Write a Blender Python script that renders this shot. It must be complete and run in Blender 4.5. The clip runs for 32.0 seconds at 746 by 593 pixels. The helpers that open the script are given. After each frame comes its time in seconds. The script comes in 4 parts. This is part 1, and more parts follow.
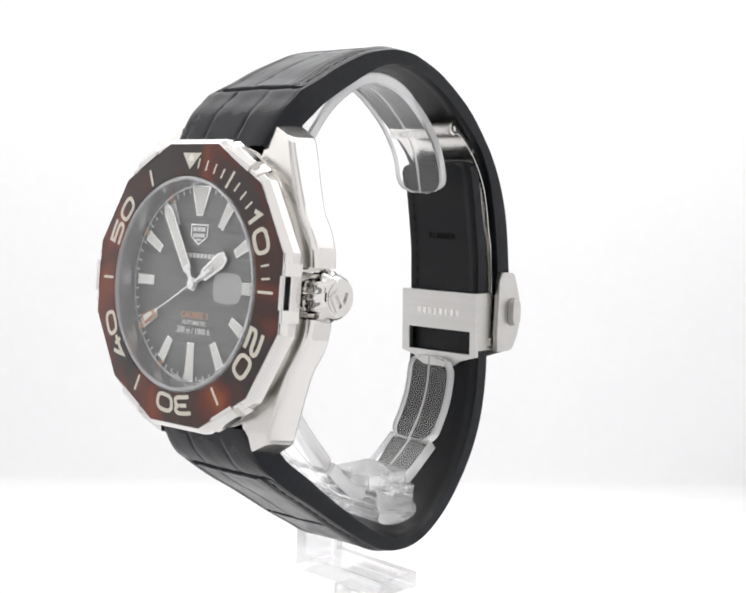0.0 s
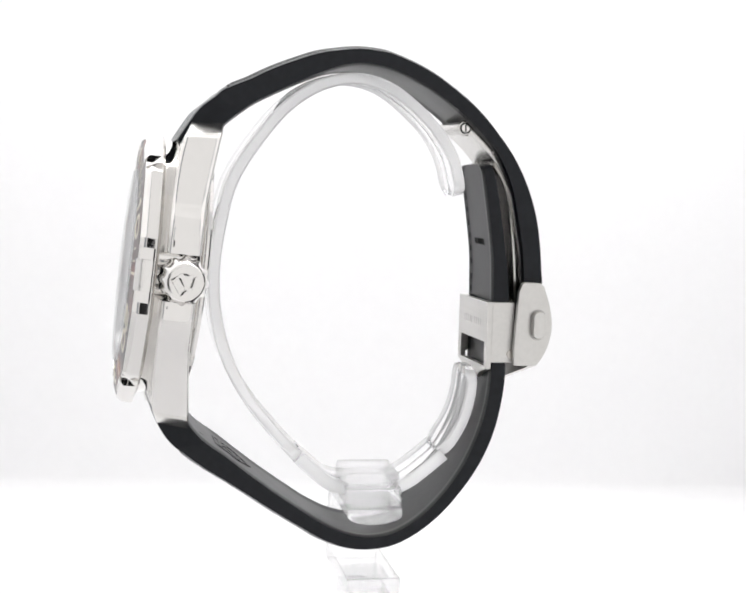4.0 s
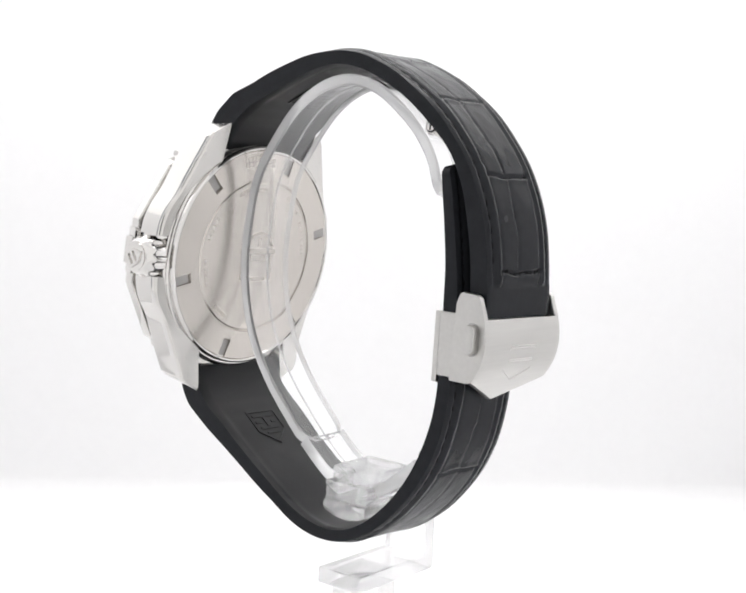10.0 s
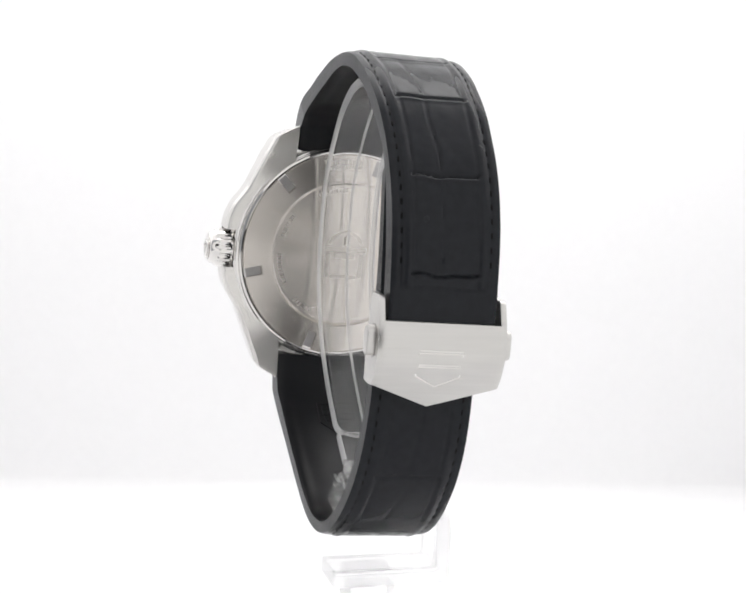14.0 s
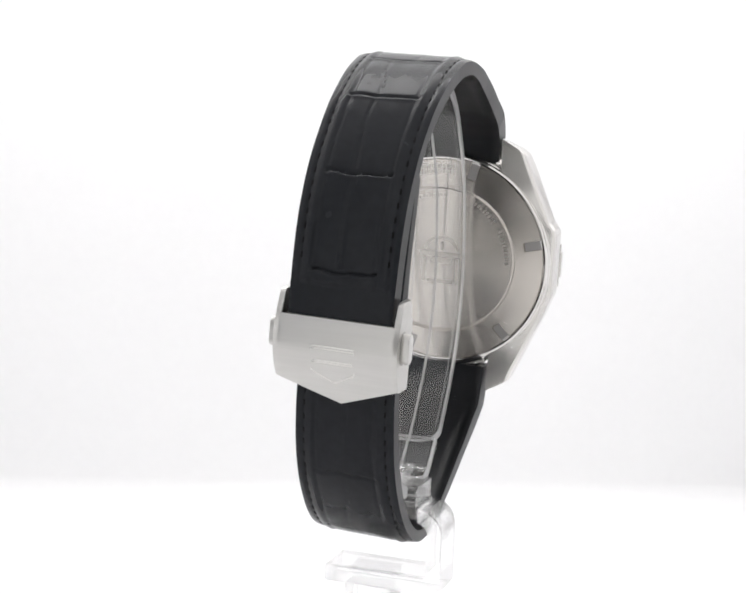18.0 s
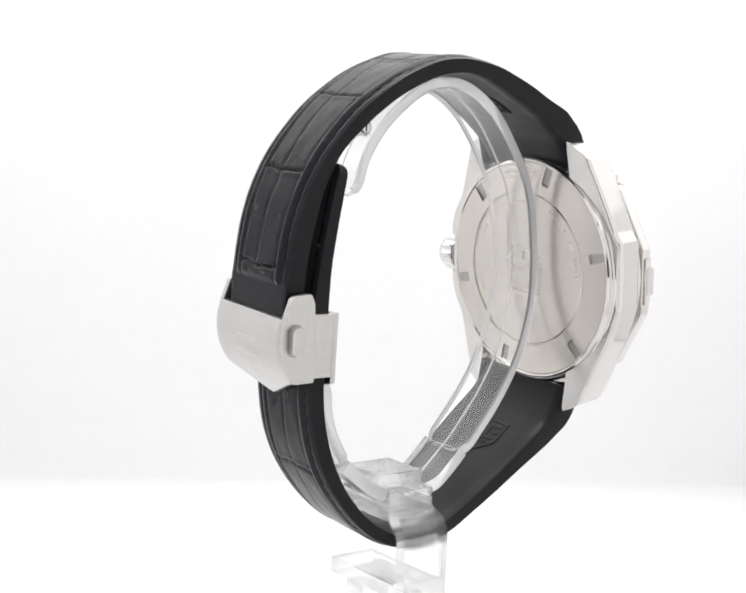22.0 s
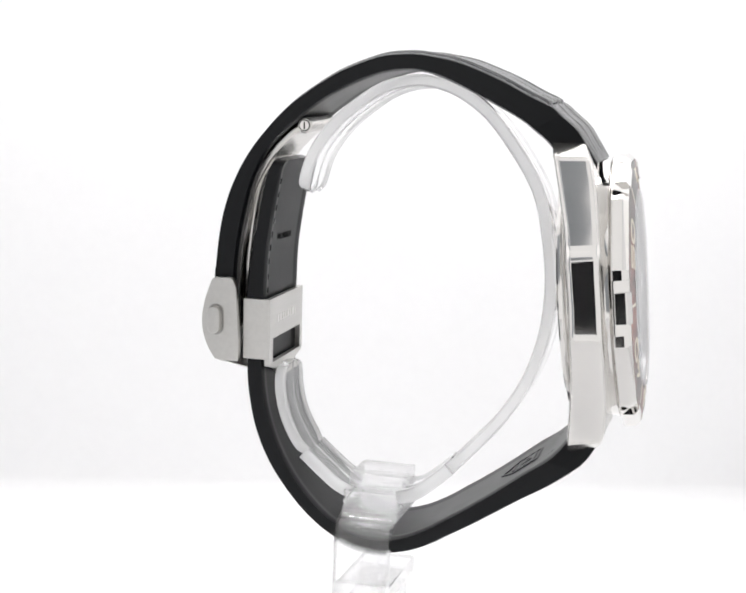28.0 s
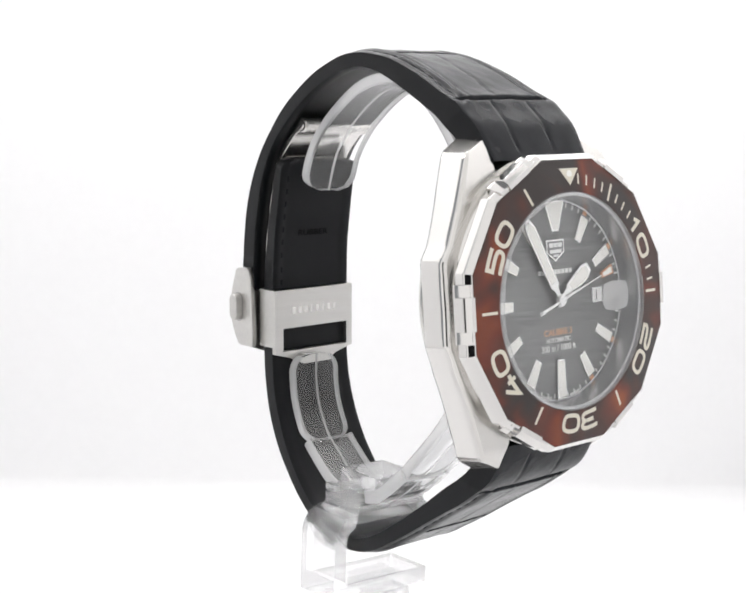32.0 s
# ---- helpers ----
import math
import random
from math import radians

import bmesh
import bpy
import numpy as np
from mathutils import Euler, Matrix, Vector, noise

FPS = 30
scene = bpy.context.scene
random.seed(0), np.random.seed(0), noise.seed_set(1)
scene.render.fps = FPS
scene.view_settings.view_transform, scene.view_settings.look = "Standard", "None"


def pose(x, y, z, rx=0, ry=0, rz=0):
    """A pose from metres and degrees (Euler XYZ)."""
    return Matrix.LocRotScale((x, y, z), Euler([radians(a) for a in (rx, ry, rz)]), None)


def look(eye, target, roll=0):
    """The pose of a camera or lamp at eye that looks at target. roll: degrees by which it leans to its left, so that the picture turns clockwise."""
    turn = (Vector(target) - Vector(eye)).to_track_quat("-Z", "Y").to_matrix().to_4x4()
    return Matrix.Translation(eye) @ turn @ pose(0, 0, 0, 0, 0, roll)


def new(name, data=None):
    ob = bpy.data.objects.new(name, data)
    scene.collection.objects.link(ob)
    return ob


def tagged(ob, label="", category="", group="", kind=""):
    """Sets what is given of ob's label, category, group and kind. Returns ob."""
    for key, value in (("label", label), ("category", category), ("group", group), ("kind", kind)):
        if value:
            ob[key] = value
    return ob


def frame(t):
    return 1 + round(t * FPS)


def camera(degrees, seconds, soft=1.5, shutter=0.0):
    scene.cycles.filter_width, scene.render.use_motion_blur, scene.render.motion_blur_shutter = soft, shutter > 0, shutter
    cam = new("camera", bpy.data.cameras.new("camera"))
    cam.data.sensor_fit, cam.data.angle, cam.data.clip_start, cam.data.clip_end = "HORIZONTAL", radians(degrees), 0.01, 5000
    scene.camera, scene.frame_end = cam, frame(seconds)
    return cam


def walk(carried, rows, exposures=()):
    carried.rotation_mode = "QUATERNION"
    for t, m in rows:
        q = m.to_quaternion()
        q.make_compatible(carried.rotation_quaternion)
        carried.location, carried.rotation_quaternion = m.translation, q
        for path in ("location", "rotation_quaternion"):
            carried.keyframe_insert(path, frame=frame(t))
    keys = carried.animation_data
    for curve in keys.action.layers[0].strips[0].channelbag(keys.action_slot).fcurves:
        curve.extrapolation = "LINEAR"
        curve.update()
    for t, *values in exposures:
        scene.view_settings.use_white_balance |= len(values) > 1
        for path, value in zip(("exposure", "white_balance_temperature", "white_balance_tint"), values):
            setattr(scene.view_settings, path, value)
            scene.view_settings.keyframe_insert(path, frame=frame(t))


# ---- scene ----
# ---- camera: stands still in front of the open light tent ----
RISE = 0.090            # the turning axis' reference height above the tent floor
EYE = Vector((0.0, -0.2325, 0.038846 + RISE))
cam = camera(31.08, 32.0, soft=2.0)
aim = EYE + Vector((-0.00736, 0.99220, -0.12445))
view = look(EYE, aim, 2.29)
walk(cam, [(0, view), (32, view)])

# ---- light: soft panels of a small white light tent ----
world = bpy.data.worlds.new("studio")
scene.world = world
world.use_nodes = True
world.node_tree.nodes["Background"].inputs[0].default_value = (0.667, 0.66, 0.66, 1)
world.node_tree.nodes["Background"].inputs[1].default_value = 1.57


def panel(name, eye, target, sx, sy, watts, colour=(1, 1, 1)):
    data = bpy.data.lights.new(name, "AREA")
    data.shape, data.size, data.size_y, data.energy, data.color = "RECTANGLE", sx, sy, watts, colour
    ob = new(name, data)
    ob.matrix_world = look(eye, target)
    return ob


panel("led_panel_top", (0, 0.03, 0.41), (0, 0.03, 0), 0.33, 0.36, 0.03, (1, 0.985, 0.97))
panel("led_panel_rear", (0, 0.12, 0.40), (0, 0.227, 0.19), 0.27, 0.06, 0.49, (1, 0.99, 0.985))
panel("led_panel_side", (-0.155, 0.06, 0.20), (0, 0.06, 0.12), 0.26, 0.30, 0.085, (1, 0.985, 0.97))
panel("led_panel_side", (0.155, 0.06, 0.20), (0, 0.06, 0.12), 0.26, 0.30, 0.085, (1, 0.985, 0.97))
scene.view_settings.exposure = 0.0


# ---- materials ----
def material(name, colour, rough=0.5, metal=0.0, grain=0.0, scale=2000.0, bump=0.0, stretch=(1, 1, 1), coat=0.0,
             wear=0.0, spec=0.5):
    m = bpy.data.materials.new(name)
    m.use_nodes = True
    t = m.node_tree
    b = t.nodes["Principled BSDF"]
    b.inputs["Base Color"].default_value = (*colour, 1)
    b.inputs["Roughness"].default_value = rough
    b.inputs["Metallic"].default_value = metal
    b.inputs["Coat Weight"].default_value = coat
    b.inputs["Specular IOR Level"].default_value = spec
    if grain or bump or wear:
        co = t.nodes.new("ShaderNodeTexCoord")
        mp = t.nodes.new("ShaderNodeMapping")
        mp.inputs["Scale"].default_value = stretch
        t.links.new(co.outputs["Object"], mp.inputs["Vector"])
        n = t.nodes.new("ShaderNodeTexNoise")
        n.inputs["Scale"].default_value = scale
        n.inputs["Detail"].default_value = 4
        t.links.new(mp.outputs["Vector"], n.inputs["Vector"])
        n2 = t.nodes.new("ShaderNodeTexNoise")
        n2.inputs["Scale"].default_value = 180
        n2.inputs["Detail"].default_value = 3
        t.links.new(co.outputs["Object"], n2.inputs["Vector"])
        if grain:
            mix = t.nodes.new("ShaderNodeMix")
            mix.data_type, mix.blend_type = "RGBA", "MULTIPLY"
            mix.inputs["A"].default_value = (*colour, 1)
            ramp = t.nodes.new("ShaderNodeMapRange")
            ramp.inputs["To Min"].default_value, ramp.inputs["To Max"].default_value = 1 - grain, 1 + grain
            ramp.clamp = False
            t.links.new(n.outputs["Fac"], ramp.inputs["Value"])
            mix.inputs["Factor"].default_value = 1
            t.links.new(ramp.outputs["Result"], mix.inputs["B"])
            t.links.new(mix.outputs["Result"], b.inputs["Base Color"])
        if wear:
            r2 = t.nodes.new("ShaderNodeMapRange")
            r2.inputs["To Min"].default_value, r2.inputs["To Max"].default_value = rough - wear, rough + wear
            t.links.new(n2.outputs["Fac"], r2.inputs["Value"])
            t.links.new(r2.outputs["Result"], b.inputs["Roughness"])
        if bump:
            bp = t.nodes.new("ShaderNodeBump")
            bp.inputs["Strength"].default_value = bump
            bp.inputs["Distance"].default_value = 0.00005
            t.links.new(n.outputs["Fac"], bp.inputs["Height"])
            t.links.new(bp.outputs["Normal"], b.inputs["Normal"])
    return m


def glass(name, colour, rough, ior):
    m = bpy.data.materials.new(name)
    m.use_nodes = True
    b = m.node_tree.nodes["Principled BSDF"]
    b.inputs["Base Color"].default_value = (*colour, 1)
    b.inputs["Roughness"].default_value = rough
    b.inputs["IOR"].default_value = ior
    b.inputs["Transmission Weight"].default_value = 1
    return m


def tortoise():
    """Dark brown and amber mottled shell."""
    m = material("tortoiseshell", (0.1, 0.03, 0.015), rough=0.32, coat=0.22, spec=0.28)
    t = m.node_tree
    b = t.nodes["Principled BSDF"]
    co = t.nodes.new("ShaderNodeTexCoord")
    n = t.nodes.new("ShaderNodeTexNoise")
    n.inputs["Scale"].default_value, n.inputs["Detail"].default_value = 78, 2.0
    n.inputs["Distortion"].default_value = 0.6
    t.links.new(co.outputs["Object"], n.inputs["Vector"])
    r = t.nodes.new("ShaderNodeValToRGB")
    e = r.color_ramp.elements
    e[0].position, e[0].color = 0.43, (0.040, 0.032, 0.030, 1)
    e[1].position, e[1].color = 0.73, (0.36, 0.095, 0.022, 1)
    for p, c in ((0.515, (0.065, 0.030, 0.024, 1)), (0.595, (0.150, 0.036, 0.022, 1))):
        k = e.new(p)
        k.color = c
    t.links.new(n.outputs["Fac"], r.inputs["Fac"])
    t.links.new(r.outputs["Color"], b.inputs["Base Color"])
    return m


def dial_paint():
    """Dark grey dial with fine horizontal lines."""
    m = material("dial_paint", (0.045, 0.046, 0.049), rough=0.42, metal=0.35)
    t = m.node_tree
    b = t.nodes["Principled BSDF"]
    co = t.nodes.new("ShaderNodeTexCoord")
    mp = t.nodes.new("ShaderNodeMapping")
    mp.inputs["Scale"].default_value = (110, 110, 2400)
    t.links.new(co.outputs["Object"], mp.inputs["Vector"])
    n = t.nodes.new("ShaderNodeTexNoise")
    n.inputs["Scale"].default_value, n.inputs["Detail"].default_value = 1.0, 3
    t.links.new(mp.outputs["Vector"], n.inputs["Vector"])
    r = t.nodes.new("ShaderNodeMapRange")
    r.inputs["From Min"].default_value, r.inputs["From Max"].default_value = 0.3, 0.7
    r.inputs["To Min"].default_value, r.inputs["To Max"].default_value = 0.18, 0.27
    t.links.new(n.outputs["Fac"], r.inputs["Value"])
    t.links.new(r.outputs["Result"], b.inputs["Base Color"])
    bp = t.nodes.new("ShaderNodeBump")
    bp.inputs["Strength"].default_value, bp.inputs["Distance"].default_value = 0.4, 0.0001
    t.links.new(n.outputs["Fac"], bp.inputs["Height"])
    t.links.new(bp.outputs["Normal"], b.inputs["Normal"])
    return m


POLISHED = material("polished_steel", (0.73, 0.715, 0.695), 0.065, 1.0, grain=0.02, scale=400, wear=0.04)
BRUSHED = material("brushed_steel", (0.69, 0.675, 0.65), 0.25, 1.0, grain=0.03, scale=60, stretch=(1, 1, 40), wear=0.05)
BACKSTEEL = material("satin_steel", (0.63, 0.595, 0.555), 0.24, 1.0, grain=0.05, scale=700, wear=0.05)
CLASPSTEEL = material("brushed_clasp_steel", (0.60, 0.59, 0.57), 0.33, 1.0, grain=0.07, scale=50, stretch=(1, 30, 30), bump=0.2, wear=0.05)
BACKSTEEL.node_tree.nodes["Principled BSDF"].inputs["Anisotropic"].default_value = 0.8
BACKSTEEL.node_tree.nodes["Principled BSDF"].inputs["Anisotropic Rotation"].default_value = 0.25
_tan = BACKSTEEL.node_tree.nodes.new("ShaderNodeTangent")
_tan.direction_type, _tan.axis = "RADIAL", "Y"
BACKSTEEL.node_tree.links.new(_tan.outputs["Tangent"], BACKSTEEL.node_tree.nodes["Principled BSDF"].inputs["Tangent"])
# darker copy of the steel: the shade of recesses is put into its colour
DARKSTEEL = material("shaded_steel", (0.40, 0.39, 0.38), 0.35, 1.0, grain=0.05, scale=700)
ENGRAVED = material("engraved_steel", (0.60, 0.57, 0.53), 0.28, 1.0, grain=0.05, scale=700)
RUBBER = material("black_rubber", (0.0150, 0.0162, 0.0190), 0.25, 0.0, grain=0.25, scale=700, bump=0.5, wear=0.05, spec=0.14)
LINING = material("black_rubber_lining", (0.0070, 0.0076, 0.0088), 0.32, 0.0, grain=0.12, scale=900, bump=0.2, wear=0.03, spec=0.19)
THREAD = material("black_thread", (0.005, 0.005, 0.0055), 0.9, 0.0, grain=0.3, scale=6000, bump=0.5, spec=0.05)
SHELL = tortoise()
DIAL = dial_paint()
LUME = material("ivory_lume", (0.88, 0.87, 0.83), 0.55, grain=0.03, scale=3000)
INLAY = material("cream_print", (0.70, 0.66, 0.56), 0.5, grain=0.04, scale=3000)
PRINT = material("white_print", (0.80, 0.80, 0.79), 0.5)
ORANGE = material("orange_print", (0.64, 0.36, 0.22), 0.5)
HANDSTEEL = material("hand_steel", (0.86, 0.86, 0.85), 0.16, 1.0)
# black of the date figure, and of the painted shade at the hinge pins
BLACK = material("black_print_and_recess_shade", (0.010, 0.010, 0.011), 0.25)
FLANGE = material("grey_flange", (0.50, 0.50, 0.505), 0.26, 0.8, grain=0.05, scale=900)


def clear_sheet(name, ior, rough, body=0.0, haze=0.0, shine=0.35, steep=5.0):
    """Clear sheet: lets light straight through, with a Fresnel gloss; body: share that bends light, haze: share of dull bloom."""
    m = bpy.data.materials.new(name)
    m.use_nodes = True
    t = m.node_tree
    t.nodes.remove(t.nodes["Principled BSDF"])
    out = t.nodes["Material Output"]
    through_ = t.nodes.new("ShaderNodeBsdfTransparent")
    through_.inputs["Color"].default_value = (0.995, 0.996, 0.997, 1)
    last = through_.outputs[0]

    def blend(shader, share):
        mix = t.nodes.new("ShaderNodeMixShader")
        mix.inputs[0].default_value = share
        t.links.new(last, mix.inputs[1])
        t.links.new(shader, mix.inputs[2])
        return mix
    if body:
        g = t.nodes.new("ShaderNodeBsdfGlass")
        g.inputs["IOR"].default_value, g.inputs["Roughness"].default_value = 1.42, 0.0
        last = blend(g.outputs[0], body).outputs[0]
    if haze:
        d = t.nodes.new("ShaderNodeBsdfDiffuse")
        d.inputs["Color"].default_value = (0.99, 0.99, 0.99, 1)
        tl = t.nodes.new("ShaderNodeBsdfTranslucent")
        tl.inputs["Color"].default_value = (0.99, 0.99, 0.99, 1)
        both = t.nodes.new("ShaderNodeMixShader")
        both.inputs[0].default_value = 0.75
        t.links.new(d.outputs[0], both.inputs[1])
        t.links.new(tl.outputs[0], both.inputs[2])
        last = blend(both.outputs[0], haze).outputs[0]
    gl = t.nodes.new("ShaderNodeBsdfGlossy")
    gl.inputs["Roughness"].default_value = rough
    lw = t.nodes.new("ShaderNodeLayerWeight")
    lw.inputs["Blend"].default_value = 0.5
    power = t.nodes.new("ShaderNodeMath")
    power.operation, power.inputs[1].default_value = "POWER", steep
    scale = t.nodes.new("ShaderNodeMath")
    scale.operation, scale.inputs[1].default_value, scale.inputs[2].default_value = "MULTIPLY_ADD", shine, ((ior - 1) / (ior + 1)) ** 2
    mix = blend(gl.outputs[0], 0.0)
    t.links.new(lw.outputs["Facing"], power.inputs[0])
    t.links.new(power.outputs[0], scale.inputs[0])
    t.links.new(scale.outputs[0], mix.inputs[0])
    t.links.new(mix.outputs[0], out.inputs["Surface"])
    return m


CRYSTAL = clear_sheet("sapphire_crystal", 1.42, 0.0, shine=0.55, steep=6.0)
# the lens haze paints in the white reflection on the date lens
LENS = clear_sheet("lens_crystal", 1.6, 0.05, haze=0.52)
RIM = clear_sheet("crystal_rim", 1.6, 0.1, haze=0.24)
ACRYLIC = glass("clear_acrylic", (0.99, 0.992, 0.994), 0.0, 1.47)
EDGE = clear_sheet("clear_acrylic_edge", 1.6, 0.08, body=0.4, haze=0.42, shine=0.9)
BLOCK = clear_sheet("clear_acrylic_block", 1.47, 0.0, body=0.60, haze=0.004, shine=0.6)
TENT = material("white_tent_cloth", (0.90, 0.90, 0.905), 0.9, grain=0.015, scale=300, bump=0.05, spec=0.2)
# cloths of the unseen sheets added in front for the steel to reflect
SHROUD = material("black_cloth", (0.012, 0.012, 0.013), 0.9, grain=0.2, scale=900, spec=0.1)
FLAP = material("grey_flap_cloth", (0.30, 0.315, 0.335), 0.9, grain=0.05, scale=300, spec=0.2)
LINEN = material("pale_flap_cloth", (0.74, 0.75, 0.76), 0.9, grain=0.05, scale=300, spec=0.2)
SEAM = material("grey_tent_seam", (0.80, 0.80, 0.79), 0.9, grain=0.05, scale=300, spec=0.2)
PLASTIC = material("white_plastic", (0.86, 0.86, 0.86), 0.4, grain=0.02, scale=500)

# ---- spaces: everything below is in millimetres of the watch ----
MM = Matrix.Diagonal((0.001, 0.001, 0.001, 1))
PIVOT = Vector((0, 0, 15))
LIFT = Matrix.Translation((0, 0, RISE))
# watch frame: leans 2.5 degrees on its stand
WATCH = LIFT @ MM @ Matrix.Translation(PIVOT) @ pose(0, 0, 0, 0, -2.5, 0) @ Matrix.Translation(-PIVOT)
# case frame: x to the crown, y to twelve, z out of the dial
lean = radians(5.6)
CASE = WATCH @ Matrix(((1, 0, 0, -0.45), (0, math.sin(lean), -math.cos(lean), -44.0),
                       (0, math.cos(lean), math.sin(lean), 14.4), (0, 0, 0, 1))) @ pose(0, 0, 0, 0, 1.0, 0)
TWIST = WATCH @ Matrix(((1, 0, 0, 0), (-0.03, 1, 0, -0.055), (0, 0, 1, 0), (0, 0, 0, 1)))     # strap and clasp at the back
FACE = CASE @ Matrix.Translation((-0.45, 0.1, -0.25))     # dial, markers and pointers
STAND = LIFT @ MM
HOOP = STAND @ Matrix(((1, -0.052, 0, -0.7), (0, 1, 0, 0), (0, 0, 1, 0), (0, 0, 0, 1)))     # the hoop stands a little askew


def finish(me, mat, angle=32):
    me.materials.append(mat)
    me.shade_smooth()
    me.set_sharp_from_angle(angle=radians(angle))
    return me


def part(name, bm, mat, parent, label="", space=None, angle=32, kind="", second=None):
    """Links a bmesh as one mesh object under a thing or a part."""
    if space is not None:
        bm.transform(space)
    bmesh.ops.recalc_face_normals(bm, faces=bm.faces)
    me = bpy.data.meshes.new(name)
    bm.to_mesh(me)
    bm.free()
    ob = new(name, finish(me, mat, angle))
    if second is not None:
        me.materials.append(second)
    if len(me.polygons) < 6000:
        even = ob.modifiers.new("even_normals", "WEIGHTED_NORMAL")
        even.keep_sharp, even.weight = True, 90
    if parent and parent.parent and parent.parent.parent:
        parent = parent.parent          # thing, part, sub-part, and no deeper
    ob.parent = parent
    return tagged(ob, label, kind=kind)


def bevel(bm, width, degrees=30, segments=2):
    bm.normal_update()
    es = [e for e in bm.edges if len(e.link_faces) == 2 and e.calc_face_angle(0) > radians(degrees)]
    bmesh.ops.bevel(bm, geom=es, offset=width, segments=segments, affect="EDGES", profile=0.5, clamp_overlap=True)
    return bm


def prism(poly, low, high, round_by=0.0):
    """Solid over the outline poly (x, y), from low to high (numbers or functions of x, y)."""
    bm = bmesh.new()
    f = lambda v, x, y: v(x, y) if callable(v) else v
    bot = [bm.verts.new((x, y, f(low, x, y))) for x, y in poly]
    top = [bm.verts.new((x, y, f(high, x, y))) for x, y in poly]
    bm.faces.new(bot[::-1])
    bm.faces.new(top)
    k = len(poly)
    for i in range(k):
        bm.faces.new((bot[i], bot[(i + 1) % k], top[(i + 1) % k], top[i]))
    bmesh.ops.recalc_face_normals(bm, faces=bm.faces)
    if round_by:
        bevel(bm, round_by)
    return bm


def lathe(profile, seg=96, close=True):
    """Turns (radius, height) pairs round the z axis."""
    bm = bmesh.new()
    rings = []
    for r, h in profile:
        if r < 1e-6:
            rings.append([bm.verts.new((0, 0, h))])
        else:
            rings.append([bm.verts.new((r * math.cos(2 * math.pi * i / seg), r * math.sin(2 * math.pi * i / seg), h)) for i in range(seg)])
    pairs = list(zip(rings, rings[1:]))
    if close:
        pairs.append((rings[-1], rings[0]))
    for a, b in pairs:
        for i in range(seg):
            j = (i + 1) % seg
            vs = [a[i % len(a)], a[j % len(a)], b[j % len(b)], b[i % len(b)]]
            vs = list(dict.fromkeys(vs))
            if len(vs) > 2:
                bm.faces.new(vs)
    return bm


def box(x0, x1, y0, y1, z0, z1, round_by=0.0):
    return prism([(x0, y0), (x1, y0), (x1, y1), (x0, y1)], z0, z1, round_by)


def join(*bms):
    """One bmesh from several."""
    out = bms[0]
    for b in bms[1:]:
        me = bpy.data.meshes.new("tmp")
        b.to_mesh(me)
        b.free()
        out.from_mesh(me)
        bpy.data.meshes.remove(me)
    return out


def spline(points, count):
    """Points (2D or 3D) evenly spaced along a smooth curve through the given ones."""
    p = np.array(points, float)
    t = np.concatenate([[0], np.cumsum(np.linalg.norm(np.diff(p, axis=0), axis=1))])
    m = np.gradient(p, t, axis=0)
    u = np.linspace(0, t[-1], count * 4)
    k = np.clip(np.searchsorted(t, u, side="right") - 1, 0, len(t) - 2)
    h = (t[k + 1] - t[k])[:, None]
    s = ((u - t[k]) / h[:, 0])[:, None]
    q = ((2 * s**3 - 3 * s**2 + 1) * p[k] + (s**3 - 2 * s**2 + s) * h * m[k] + (-2 * s**3 + 3 * s**2) * p[k + 1] + (s**3 - s**2) * h * m[k + 1])
    d = np.concatenate([[0], np.cumsum(np.linalg.norm(np.diff(q, axis=0), axis=1))])
    v = np.linspace(0, d[-1], count)
    return np.stack([np.interp(v, d, q[:, i]) for i in range(q.shape[1])], 1)


def lettering(text, size, depth):
    """Letters of the built-in font as a mesh, centred, facing +z."""
    cu = bpy.data.curves.new("text", "FONT")
    cu.body, cu.size, cu.extrude, cu.align_x, cu.align_y = text, size, depth, "CENTER", "CENTER"
    cu.resolution_u = 3
    cu.offset = 0.012
    ob = bpy.data.objects.new("text", cu)
    scene.collection.objects.link(ob)
    me = bpy.data.meshes.new_from_object(ob)
    bm = bmesh.new()
    bm.from_mesh(me)
    bpy.data.objects.remove(ob)
    bpy.data.curves.remove(cu)
    bpy.data.meshes.remove(me)
    lo = [min(v.co[i] for v in bm.verts) for i in (0, 1)]
    hi = [max(v.co[i] for v in bm.verts) for i in (0, 1)]
    bm.transform(Matrix.Translation((-(lo[0] + hi[0]) / 2, -(lo[1] + hi[1]) / 2, 0)))
    return bm, hi[0] - lo[0], hi[1] - lo[1]


def words(text, width, height, depth):
    bm, w, h = lettering(text, 1.0, 0.0)
    bm.transform(Matrix.Diagonal((width / w, height / h, 1, 1)))
    r = bmesh.ops.extrude_face_region(bm, geom=bm.faces[:])
    bmesh.ops.translate(bm, verts=[v for v in r["geom"] if isinstance(v, bmesh.types.BMVert)], vec=(0, 0, depth))
    return bm


